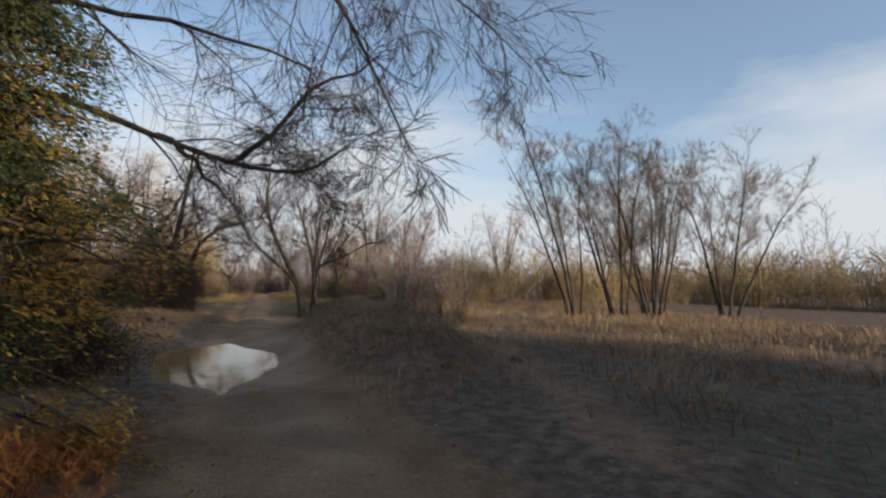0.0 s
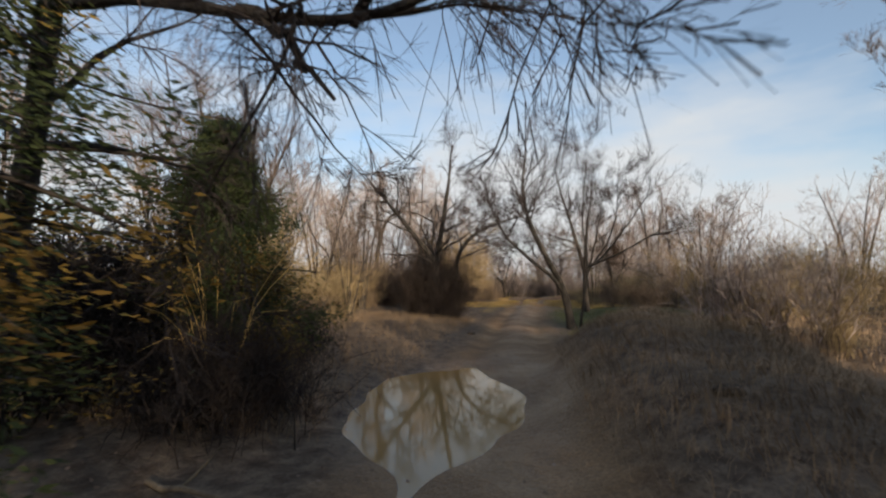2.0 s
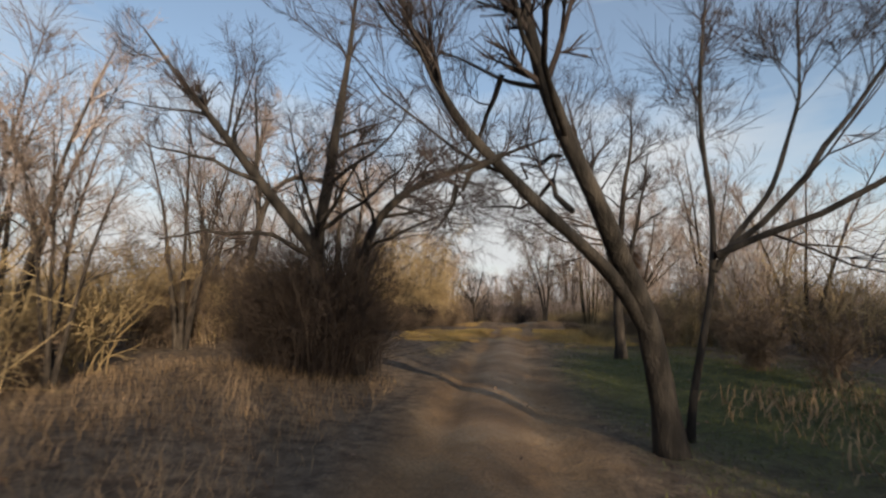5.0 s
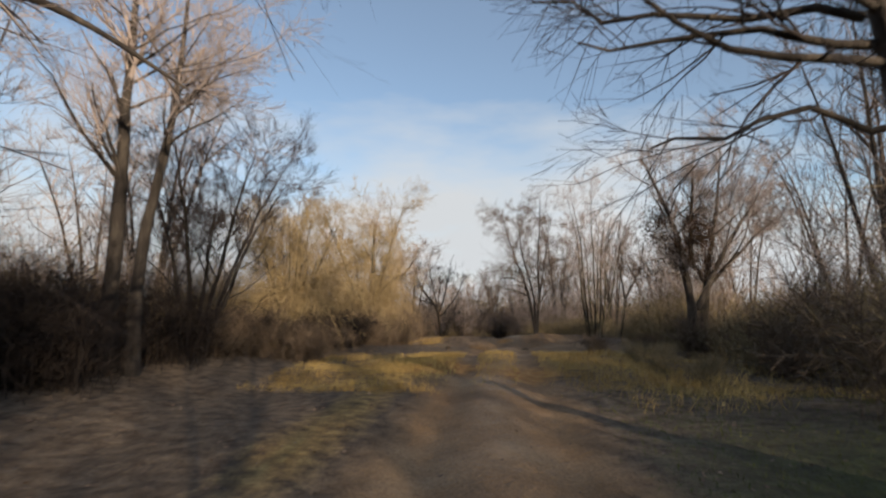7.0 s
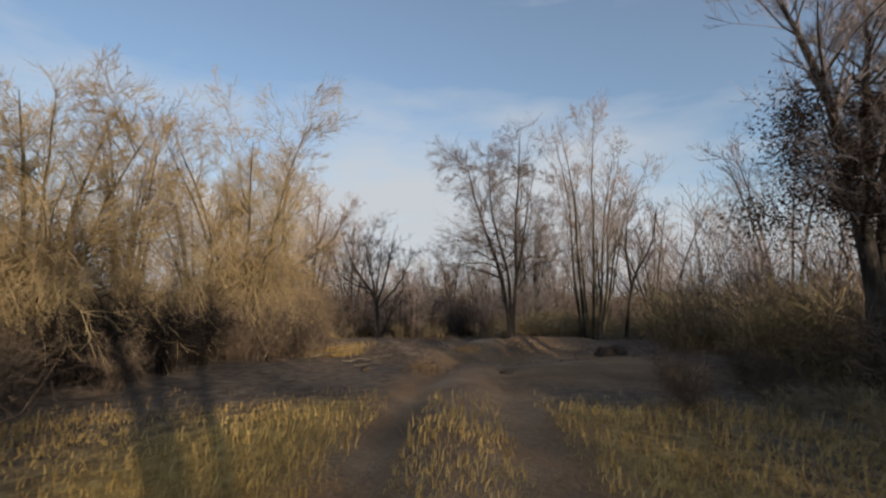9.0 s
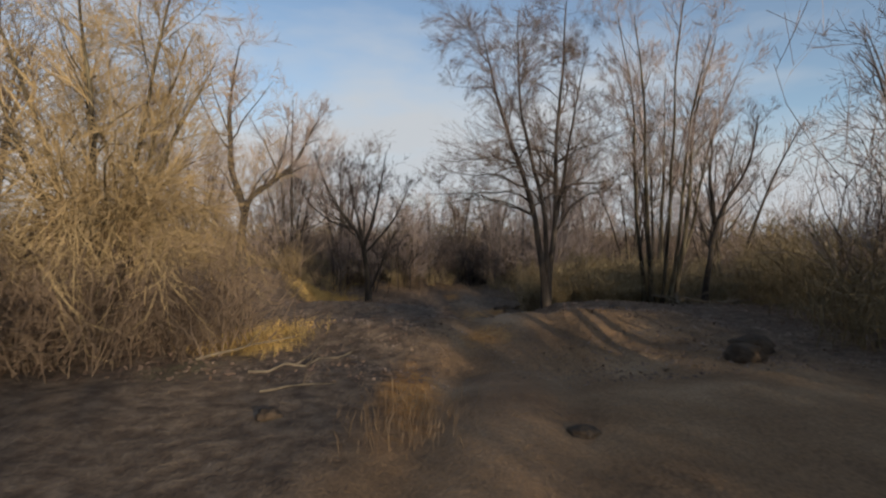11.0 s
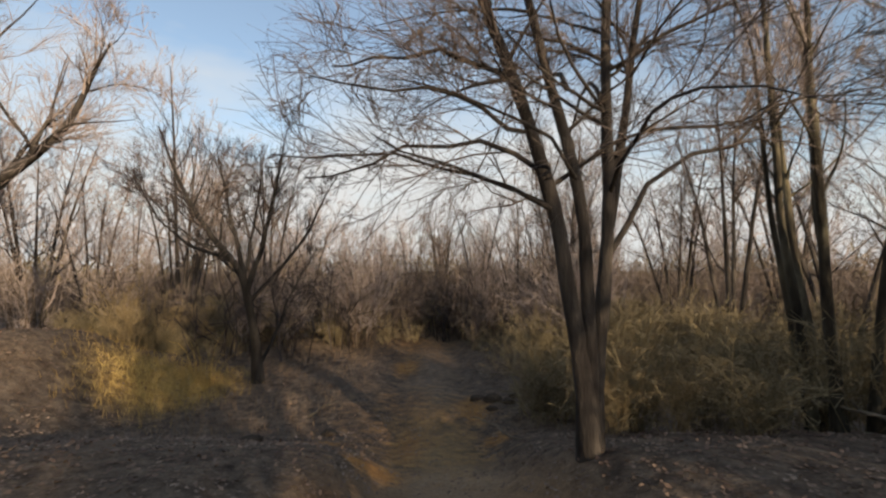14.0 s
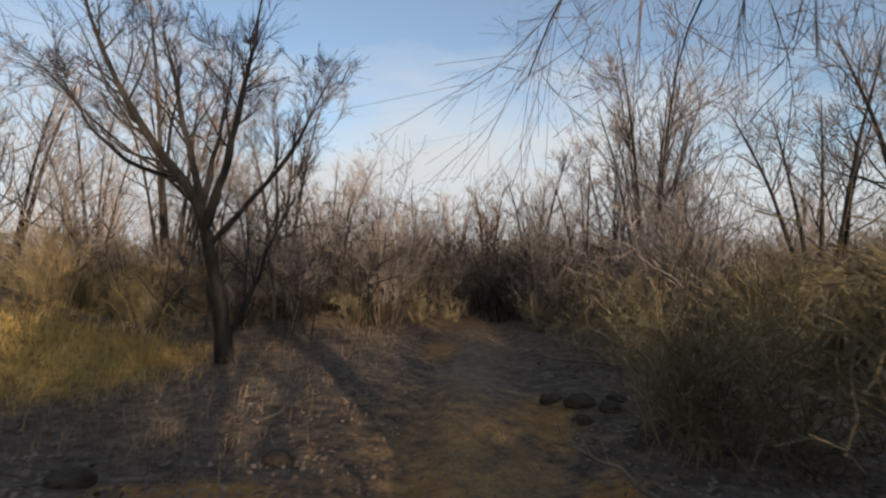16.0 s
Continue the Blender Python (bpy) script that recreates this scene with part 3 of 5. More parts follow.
def shrub(x, y, tall, spread, stems, seed, label, mat, name="shrub", arch=0.1, dense=(6, 6), category="shrub"):
    """A leafless thicket clump: many thin stems from one foot, arching over."""
    rng = np.random.default_rng(seed)
    root = thing(name, x, y, label, category)
    a = rng.uniform(0, 2 * np.pi, stems)
    s, h = spread * rng.uniform(0.2, 1.1, stems), tall * rng.uniform(0.55, 1.1, stems)
    t = np.linspace(0, 1, 7)
    foot = rng.normal(size=(stems, 2)) * spread * 0.18
    p = np.zeros((stems, 7, 3))
    p[:, :, 0] = foot[:, :1] + (np.cos(a) * s)[:, None] * t ** 1.4
    p[:, :, 1] = foot[:, 1:] + (np.sin(a) * s)[:, None] * t ** 1.4
    p[:, :, 2] = h[:, None] * (t - arch * 2.2 * t ** 3) - 0.1
    p[:, 1:] += rng.normal(size=(stems, 6, 3)) * 0.09
    r = (0.005 + 0.0032 * tall * rng.uniform(0.5, 1.1, stems))[:, None] * np.linspace(1, 0.25, 7)
    v, f = tubes([(p, r, 4)])
    part("stem_tangle", mesh_of("stem_tangle", v, f, BROWN_TWIG if mat is ROSE_TWIG else mat), root)["kind"] = "stuff"
    bp_, br = offshoots(rng, p, r, dense[0], 0.4, (25, 65), (0.15, 1), 0.25, arch * 0.5, 0.2, 4, 0.6, 0.3)
    tp, tr = offshoots(rng, bp_, br, dense[1], 0.55, (25, 65), (0.1, 1), 0.15, arch * 0.5, 0.25, 3, 0.7, 0.5)
    v, f = tubes([(bp_, np.maximum(br, 0.0042), 1), (tp[:, ::2], np.maximum(tr[:, ::2], 0.0034), 1)])
    part("twig_mass", mesh_of("twig_mass", v, f, mat), root)["kind"] = "stuff"
    return root


def blades(name, xy, tall, mat, label, seed, lean=0.5, wide=0.003):
    """Grass blades standing at the given places: one mesh."""
    rng = np.random.default_rng(seed)
    n = len(xy)
    foot = np.column_stack([xy, height(xy[:, 0], xy[:, 1]) - 0.02])
    h = tall * rng.uniform(0.45, 1.25, (n, 1))
    a = rng.uniform(0, 2 * np.pi, n)
    out = np.column_stack([np.cos(a), np.sin(a), np.zeros(n)])
    side = np.column_stack([-np.sin(a + 0.6), np.cos(a + 0.6), np.zeros(n)]) * wide * rng.uniform(0.6, 1.5, (n, 1))
    k = lean * rng.uniform(0.2, 1.3, (n, 1))
    mid = foot + out * h * k * 0.35 + [0, 0, 1] * h * 0.6
    top = foot + out * h * k + [0, 0, 1] * h * (1 - 0.35 * k)
    v = np.stack([foot - side, foot + side, mid + side * 0.8, mid - side * 0.8, top + side * 0.15, top - side * 0.15], 1).reshape(-1, 3)
    i = np.arange(n)[:, None] * 6
    f = np.concatenate([i + [0, 1, 2, 3], i + [3, 2, 4, 5]])
    return tagged(new(name, mesh_of(name, v, f, mat)), label, "grass", kind="stuff")


def scatter(rng, n, box, keep):
    """n random places in the box (x0, x1, y0, y1), thinned by keep(x, y) from 0 to 1, in tussocks."""
    x, y = rng.uniform(box[0], box[1], n), rng.uniform(box[2], box[3], n)
    k = keep(x, y) * (0.35 + 0.9 * np.clip(waves(3.1 * x + 7, 2.9 * y) + 0.45, 0, 1))
    ok = rng.uniform(size=n) < k
    return np.column_stack([x, y])[ok]


def off_track(x, y):
    return x - np.interp(y, TRACK_Y, TRACK_X)


def belt(name, line, depth, count, tall, mat, label, seed, thick=0.006, spread=0.45, category="thicket"):
    """A dense leafless thicket along a line of the plan: thin stems and twigs past counting, in one mesh."""
    rng = np.random.default_rng(seed)
    p = np.asarray(line, float)
    t = np.concatenate([[0], np.cumsum(np.linalg.norm(np.diff(p, axis=0), axis=1))])
    clumps = max(8, int(t[-1] * depth / 2.2))
    s = rng.uniform(0, t[-1], clumps)
    c = np.column_stack([np.interp(s, t, p[:, 0]), np.interp(s, t, p[:, 1])]) + rng.uniform(-0.5, 0.5, (clumps, 2)) * depth
    size = rng.uniform(0.45, 1.15, clumps)
    k = rng.integers(0, clumps, count)
    foot = c[k] + rng.normal(size=(count, 2)) * 0.4
    clear = foot[:, 0] - np.interp(foot[:, 1], TRACK_Y, TRACK_X)
    foot[:, 0] += np.where((np.abs(clear) < 1.5) & (foot[:, 1] < 74), np.sign(clear) * (1.6 + 0.3 * rng.uniform(size=count)) - clear, 0)
    h = (tall * size[k] * rng.uniform(0.4, 1.15, count))[:, None]
    a = rng.uniform(0, 2 * np.pi, count)
    out = (h[:, 0] * spread * rng.uniform(0.1, 1.1, count))[:, None]
    u = np.linspace(0, 1, 4)
    q = np.stack([foot[:, :1] + np.cos(a)[:, None] * out * u ** 1.5, foot[:, 1:] + np.sin(a)[:, None] * out * u ** 1.5,
                  height(foot[:, 0], foot[:, 1])[:, None] - 0.05 + h * (u - 0.25 * u ** 3)], -1)
    q[:, 1:] += rng.normal(size=(count, 3, 3)) * 0.075 * tall ** 0.5
    r = thick * 1.5 * np.linspace(1, 0.45, 4) * rng.uniform(0.6, 1.3, (count, 1))
    w, wr = offshoots(rng, q, r, 5, 0.5, (28, 75), (0.1, 1), 0.12, 0.02, 0.25, 3, 0.7, 0.5)
    z, zr = offshoots(rng, w, wr, 2, 0.6, (25, 70), (0.2, 1), 0.1, 0.02, 0.2, 3, 0.7, 0.5)
    v, f = tubes([(q, r * 0.85, 1), (w[:, ::2], np.maximum(wr[:, ::2], thick * 0.5), 1), (z[:, ::2], np.maximum(zr[:, ::2], thick * 0.4), 1)])
    return tagged(new(name, mesh_of(name, v, f, mat)), label, category, kind="stuff")


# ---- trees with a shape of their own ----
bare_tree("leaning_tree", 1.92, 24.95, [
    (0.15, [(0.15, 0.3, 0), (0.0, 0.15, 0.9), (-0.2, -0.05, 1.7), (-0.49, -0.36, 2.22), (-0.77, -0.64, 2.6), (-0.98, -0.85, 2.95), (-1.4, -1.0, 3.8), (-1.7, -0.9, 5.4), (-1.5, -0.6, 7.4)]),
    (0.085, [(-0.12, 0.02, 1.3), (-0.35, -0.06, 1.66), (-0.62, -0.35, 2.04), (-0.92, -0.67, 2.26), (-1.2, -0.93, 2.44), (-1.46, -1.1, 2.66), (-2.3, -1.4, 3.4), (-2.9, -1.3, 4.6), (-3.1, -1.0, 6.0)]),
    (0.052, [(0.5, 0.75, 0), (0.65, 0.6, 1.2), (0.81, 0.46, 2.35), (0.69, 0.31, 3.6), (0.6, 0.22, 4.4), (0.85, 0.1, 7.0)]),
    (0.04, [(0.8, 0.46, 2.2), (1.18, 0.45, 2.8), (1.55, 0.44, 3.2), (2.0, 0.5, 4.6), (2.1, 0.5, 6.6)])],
    "dark multi-stemmed bare tree leaning over the muddy track", 11, bark=SHADE_BARK, twig=DARK_TWIG, thickness=1.0, limbs=(6, 0.42), branches=8, twigs=7, fine=3, span=(0.45, 1.0),
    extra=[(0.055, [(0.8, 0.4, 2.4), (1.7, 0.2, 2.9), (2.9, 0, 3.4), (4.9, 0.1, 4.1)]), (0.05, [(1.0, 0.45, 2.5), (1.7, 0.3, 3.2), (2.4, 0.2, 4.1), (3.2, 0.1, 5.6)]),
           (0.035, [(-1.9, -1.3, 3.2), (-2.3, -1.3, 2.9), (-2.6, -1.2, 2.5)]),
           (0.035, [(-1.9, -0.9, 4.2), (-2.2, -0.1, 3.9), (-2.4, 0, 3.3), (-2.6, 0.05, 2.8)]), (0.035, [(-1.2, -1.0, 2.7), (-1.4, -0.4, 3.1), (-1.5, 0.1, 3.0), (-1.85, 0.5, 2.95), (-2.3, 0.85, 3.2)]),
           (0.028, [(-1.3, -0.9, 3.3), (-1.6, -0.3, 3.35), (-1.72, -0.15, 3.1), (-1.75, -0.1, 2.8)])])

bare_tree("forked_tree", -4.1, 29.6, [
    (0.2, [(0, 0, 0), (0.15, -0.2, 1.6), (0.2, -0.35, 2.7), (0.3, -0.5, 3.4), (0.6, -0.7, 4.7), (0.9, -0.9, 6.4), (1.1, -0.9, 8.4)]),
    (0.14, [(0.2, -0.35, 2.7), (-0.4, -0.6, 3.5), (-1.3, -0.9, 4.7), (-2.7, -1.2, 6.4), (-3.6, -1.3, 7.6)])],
    "dark forked bare tree rising from a vine tangle", 12, bark=SHADE_BARK, twig=DARK_TWIG, limbs=(9, 0.4), branches=8, twigs=6, fine=2, up=0.15,
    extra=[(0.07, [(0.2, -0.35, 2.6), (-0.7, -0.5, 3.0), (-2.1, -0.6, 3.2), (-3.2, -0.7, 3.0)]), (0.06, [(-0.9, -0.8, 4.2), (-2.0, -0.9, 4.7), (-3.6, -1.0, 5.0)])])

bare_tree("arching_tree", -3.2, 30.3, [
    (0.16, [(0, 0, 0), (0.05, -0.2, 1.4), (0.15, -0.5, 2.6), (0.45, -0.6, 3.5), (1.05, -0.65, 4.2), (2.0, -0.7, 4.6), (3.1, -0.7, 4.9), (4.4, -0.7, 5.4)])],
    "dark bare tree arching across the track", 13, thickness=0.8, bark=SHADE_BARK, twig=DARK_TWIG, limbs=(12, 0.36), branches=8, twigs=6, fine=2, up=0.06, droop=0.0, span=(0.35, 1.0),
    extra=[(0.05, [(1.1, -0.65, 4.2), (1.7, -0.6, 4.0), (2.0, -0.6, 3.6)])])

bare_tree("roadside_tree", 3.95, 34.4, [
    (0.155, [(0, 0, 0), (-0.05, -0.1, 1.5), (-0.1, -0.2, 2.4), (-0.45, -0.35, 3.7), (-0.9, -0.6, 5.3), (-1.4, -0.8, 6.8), (-1.7, -0.8, 8.2)]),
    (0.115, [(-0.08, -0.15, 2.2), (-0.05, -0.4, 3.6), (0.0, -0.4, 4.6), (0.3, -0.5, 6.2), (0.4, -0.5, 8.0)]),
    (0.09, [(-0.05, -0.1, 1.8), (0.35, 0, 3.0), (0.7, 0.1, 4.5), (1.1, 0.2, 6.6)])],
    "tall grey bare tree with level lower limbs", 14, thickness=0.8, twig=DARK_TWIG, limbs=(11, 0.36), branches=6, twigs=6, fine=2, up=0.08, span=(0.3, 1.0),
    extra=[(0.042, [(-0.4, -0.3, 3.6), (-1.2, -0.2, 3.75), (-2.0, 0.0, 3.8), (-2.8, 0.1, 3.95)]), (0.035, [(-0.2, -0.2, 3.0), (-1.2, -0.3, 3.0), (-2.4, -0.3, 2.8)]),
           (0.042, [(-0.5, -0.2, 3.9), (-1.5, 0.2, 4.2), (-2.4, 0.2, 4.2), (-3.3, 0.1, 4.4)])])

bare_tree("clearing_tree", 4.6, 59.3, [
    (0.105, [(0, 0, 0), (-0.02, -0.05, 0.7), (-0.2, -0.09, 1.75), (-0.48, -0.11, 3.0), (-0.92, -0.13, 4.3), (-1.4, -0.14, 5.6), (-1.9, -0.2, 7.6)]),
    (0.08, [(0.02, -0.02, 0.45), (0.02, -0.08, 1.4), (-0.07, -0.12, 2.6), (-0.29, -0.14, 3.6), (-0.67, -0.15, 4.8), (-0.9, -0.2, 6.4), (-0.9, -0.1, 8.3)]),
    (0.09, [(0.05, 0.05, 0.0), (0.1, 0.05, 0.8), (0.26, 0.02, 2.2), (0.26, -0.02, 3.8), (0.22, -0.05, 4.8), (0.4, -0.1, 6.4), (0.5, 0, 8.8)]),
    (0.06, [(0.25, 0.02, 2.4), (0.5, 0.1, 3.6), (0.75, 0.2, 5.2), (1.2, 0.2, 7.4)])],
    "large bare tree with three grey trunks beside the clearing", 15, thickness=1.0, bark=BARK, twig=TWIG, limbs=(16, 0.3), branches=7, twigs=7, fine=2, up=0.04, droop=0.02, span=(0.28, 1.0), angle=(45, 80),
    extra=[(0.038, [(0.2, 0.05, 2.0), (0.6, 0.1, 2.7), (1.06, 0.06, 3.15), (2.01, 0.0, 3.6), (3.0, 0.1, 4.3)]), (0.03, [(0.25, 0.05, 3.0), (0.6, 0.07, 3.45), (1.45, 0.03, 3.55), (2.5, 0.2, 3.9)]),
           (0.032, [(-0.45, -0.1, 2.95), (-1.1, -0.24, 3.3), (-2.0, -0.2, 3.1), (-3.0, -0.15, 2.9)]), (0.032, [(-0.8, -0.13, 4.0), (-1.64, -0.24, 4.2), (-2.8, -0.2, 4.05)]),
           (0.036, [(-0.2, -0.05, 3.9), (0.1, 1.6, 4.9), (-0.1, 3.4, 4.9), (-0.6, 4.8, 4.2), (-0.9, 5.7, 3.5)]), (0.036, [(0.26, 0, 3.7), (0.6, 1.8, 4.8), (1.1, 3.6, 4.6), (1.0, 5.0, 4.0), (1.2, 5.9, 3.4)]),
           (0.028, [(-0.35, -0.1, 2.6), (-1.2, 0.1, 3.0), (-2.3, 0.2, 3.3), (-3.4, 0.3, 3.2)]), (0.028, [(-0.6, -0.1, 3.4), (-1.5, -0.5, 3.7), (-2.7, -0.8, 3.7)])])

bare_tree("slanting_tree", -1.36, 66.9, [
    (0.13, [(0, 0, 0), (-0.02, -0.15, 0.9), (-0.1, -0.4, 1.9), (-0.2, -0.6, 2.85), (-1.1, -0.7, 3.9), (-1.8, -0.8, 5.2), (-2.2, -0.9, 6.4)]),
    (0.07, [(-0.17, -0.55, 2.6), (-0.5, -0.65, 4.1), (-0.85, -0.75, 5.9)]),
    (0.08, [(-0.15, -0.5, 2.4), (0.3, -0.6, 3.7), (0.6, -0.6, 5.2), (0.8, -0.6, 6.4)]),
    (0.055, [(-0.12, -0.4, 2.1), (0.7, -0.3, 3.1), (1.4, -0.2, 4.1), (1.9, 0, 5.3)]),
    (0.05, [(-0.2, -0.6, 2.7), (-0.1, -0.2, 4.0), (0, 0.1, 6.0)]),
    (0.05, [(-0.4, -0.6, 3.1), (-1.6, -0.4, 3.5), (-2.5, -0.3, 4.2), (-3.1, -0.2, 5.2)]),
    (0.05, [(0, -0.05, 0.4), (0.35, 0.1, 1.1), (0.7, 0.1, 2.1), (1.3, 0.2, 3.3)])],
    "slender dark bare tree with a slanting trunk", 16, bark=SHADE_BARK, twig=DARK_TWIG, limbs=(8, 0.42), branches=6, twigs=5, fine=1, up=0.2, angle=(25, 58))

bare_tree("far_fork_tree", 4.6, 95.0, [(0.16, q) for q in fan(5, 2.0, 7.5, 3)], "distant bare tree beyond the clearing", 17, limbs=(8, 0.4), branches=6, twigs=5, fine=0, thickness=2.2)

bare_tree("stem_cluster_tree", 8.4, 60.3, [(0.055 + 0.012 * (k % 3), q) for k, q in enumerate(fan(9, 2.6, 9.2, 8, (0, 0), 0.4))],
          "cluster of slim tan trunks rising from one stool", 18, thickness=1.1, bark=PALE_BARK, twig=ROSE_TWIG, limbs=(8, 0.27), branches=5, twigs=5, fine=2, up=0.3, span=(0.35, 1.0))
bare_tree("side_stem_tree", 10.2, 61.0, [(0.1, [(0, 0, 0), (0.2, 0, 2), (0.5, 0.1, 3.2), (1.4, 0, 4.6), (1.7, 0, 6.4)]), (0.07, [(0.4, 0.1, 2.8), (0.2, 0.2, 4.5), (0.4, 0.2, 6.5)])],
          "dark bare sapling beside the trunk cluster", 19, limbs=(8, 0.36), branches=6, twigs=5, fine=2)

for k, (x, y, n) in enumerate(((13.9, 20.2, 3), (15.6, 19.2, 4), (17.0, 18.6, 4), (18.4, 19.6, 3), (20.6, 17.4, 4))):
    bare_tree("field_tree", x, y, [(0.052 + 0.012 * (i % 3), q) for i, q in enumerate(fan(n + 1, 3.4, 8.0, 220 + k, ((-1.6, -0.9, 0, 0.8, 1.3)[k], 0), 0.3))],
              "slim dark bare tree of a row in the open field", 230 + k, limbs=(9, 0.34), branches=7, twigs=5, fine=2, up=0.25, span=(0.22, 1.0), thickness=1.2, group="row of bare field trees")

bare_tree("overhanging_tree", -4.3, 9.9, [
    (0.15, [(-1.2, 0.4, 0), (-0.8, 0.3, 1.8), (-0.1, 0.0, 3.6), (0.3, -0.3, 4.6), (0.5, -0.5, 6.0), (0.8, -0.6, 8.2)]),
    (0.058, [(0.3, -0.3, 4.0), (1.1, -0.4, 3.95), (1.9, -0.7, 3.6), (3.25, -1.2, 3.05), (4.1, -1.8, 2.85), (4.46, -3.0, 2.95)]),
    (0.062, [(0.45, -0.45, 5.4), (2.2, -2.0, 5.7), (3.5, -3.0, 5.2), (4.25, -3.33, 4.35), (4.7, -3.48, 3.3), (4.95, -3.5, 2.8)]),
    (0.042, [(0.5, -0.5, 5.8), (2.6, -2.0, 6.2), (4.6, -2.6, 5.6), (6.0, -2.7, 5.0), (6.9, -2.7, 4.4)])],
    "dark bare tree with low limbs overhanging the track", 23, bark=SHADE_BARK, twig=DARK_TWIG, thickness=0.9, limbs=(11, 0.34), branches=7, twigs=6, fine=2, up=-0.06, droop=0.045, span=(0.35, 1.0),
    extra=[(0.045, [(2.4, -0.9, 3.4), (2.9, -1.1, 3.0), (3.25, -1.4, 2.57)]), (0.05, [(0.35, -0.35, 4.8), (1.6, -0.9, 5.0), (3.0, -1.6, 4.6), (4.2, -2.0, 4.1)]),
           (0.04, [(3.3, -1.2, 3.05), (3.8, -1.6, 3.5), (4.3, -2.2, 3.9), (4.9, -2.6, 4.2)])])

bare_tree("bank_tree", -6.8, 39.6, [(0.17, [(0, 0, 0), (0, 0, 2.3), (0.1, -0.2, 5), (0.3, -0.4, 7), (0.3, -0.5, 9.5)]), (0.14, [(0.4, 0.1, 0), (0.5, 0, 2.4), (1.1, -0.2, 5.0), (1.3, -0.2, 8.4)])],
          "tall twin-trunked bare tree with a rosy crown", 25, twig=ROSE_TWIG, limbs=(12, 0.3), branches=8, twigs=6, fine=2, up=0.2, span=(0.35, 1.0))
bare_tree("bent_limb_tree", -9.2, 36.2, [(0.17, [(0, 0, 0), (0.2, 0, 3), (0.6, 0.2, 5.3), (1.4, 0.4, 6.1), (2.8, 0.7, 5.9), (4.0, 0.9, 5.2), (5.1, 1.1, 4.5)]),
          (0.12, [(0.4, 0.1, 4.2), (0.2, 0, 6), (0.5, 0, 9)])],
          "old dark tree with a long bent limb", 32, twig=ROSE_TWIG, limbs=(13, 0.32), branches=7, twigs=6, fine=2, up=0.15, span=(0.35, 1.0))
bare_tree("bank_tree", -7.5, 44.0, [(0.075, q) for q in fan(6, 2.6, 6.0, 27, (1.2, -1.4), 0.2)], "spreading dark bare tree above the brush", 26, bark=SHADE_BARK, twig=DARK_TWIG, limbs=(8, 0.42), branches=6, twigs=5, fine=3)
bare_tree("bank_tree", -10.5, 22.3, [(0.13, q) for q in fan(5, 2.6, 8.6, 28)], "broad bare tree above the grey bank", 29, limbs=(9, 0.38), branches=7, twigs=6, fine=2, up=0.3)
bare_tree("bank_tree", -5.6, 63.4, [(0.17, [(0, 0, 0), (0.1, 0, 1.5), (0.3, -0.1, 2.8), (1.2, -0.3, 3.2), (2.2, -0.5, 3.9), (2.9, -0.6, 5.4)]),
          (0.13, [(0.2, -0.05, 2.2), (-0.3, 0, 4.0), (-0.4, 0.1, 6.0), (0, 0.1, 8.2)])],
          "bare tree with a low bent limb on the bank", 30, twig=ROSE_TWIG, limbs=(11, 0.4), branches=7, twigs=6, fine=2)


def oak(x, y):
    """A tall bare tree that has kept a dark mass of dead leaves low in its crown."""
    root = bare_tree("leafy_oak", x, y, [(0.17, [(0, 0, 0), (0, 0, 2), (-0.3, 0, 4.0), (-0.9, -0.1, 5.6), (-1.4, 0, 6.8)]), (0.14, [(0.5, 0.6, 0), (0.9, 0.7, 2.6), (1.5, 0.8, 5.2), (1.8, 0.8, 7.4)]),
                                         (0.11, [(0.2, 0.1, 1.6), (1.4, 0.4, 3.6), (2.6, 0.6, 5.2), (3.4, 0.6, 6.6)]), (0.09, [(0.1, 0, 3.0), (0.3, 0.2, 5.0), (0.5, 0.2, 7.2)]), (0.08, [(0.9, 0.6, 2.4), (2.6, 0.9, 4.0), (4.2, 1.0, 5.3)])],
                     "broad bare oak still holding dark dead leaves", 31, twig=ROSE_TWIG, limbs=(10, 0.36), branches=8, twigs=6, fine=3, up=0.2, span=(0.3, 1.0))
    rng = np.random.default_rng(5)
    hub = rng.uniform((-1.5, -0.6, 2.8), (0.8, 0.7, 5.0), (30, 3))
    at = np.repeat(hub, 430, axis=0) + rng.normal(size=(len(hub) * 430, 3)) * np.repeat(rng.uniform(0.1, 0.3, (len(hub), 1)), 430, axis=0)
    v, f = leaf_quads(rng, at, 0.07, 0.016)
    part("leaves", mesh_of("leaves", v, f, OAK_LEAF), root, "dry dark brown leaves")


oak(7.8, 46.6)
cedar(-3.3, 7.5, 6.8, 2.0, 41, "dense dark cedar beside the track, skirts painted sunlit gold", 0.6, 0.46)
cedar(-4.7, 13.1, 4.0, 1.55, 42, "smaller dark cedar hung with dead vines", 0.5, 0.4)


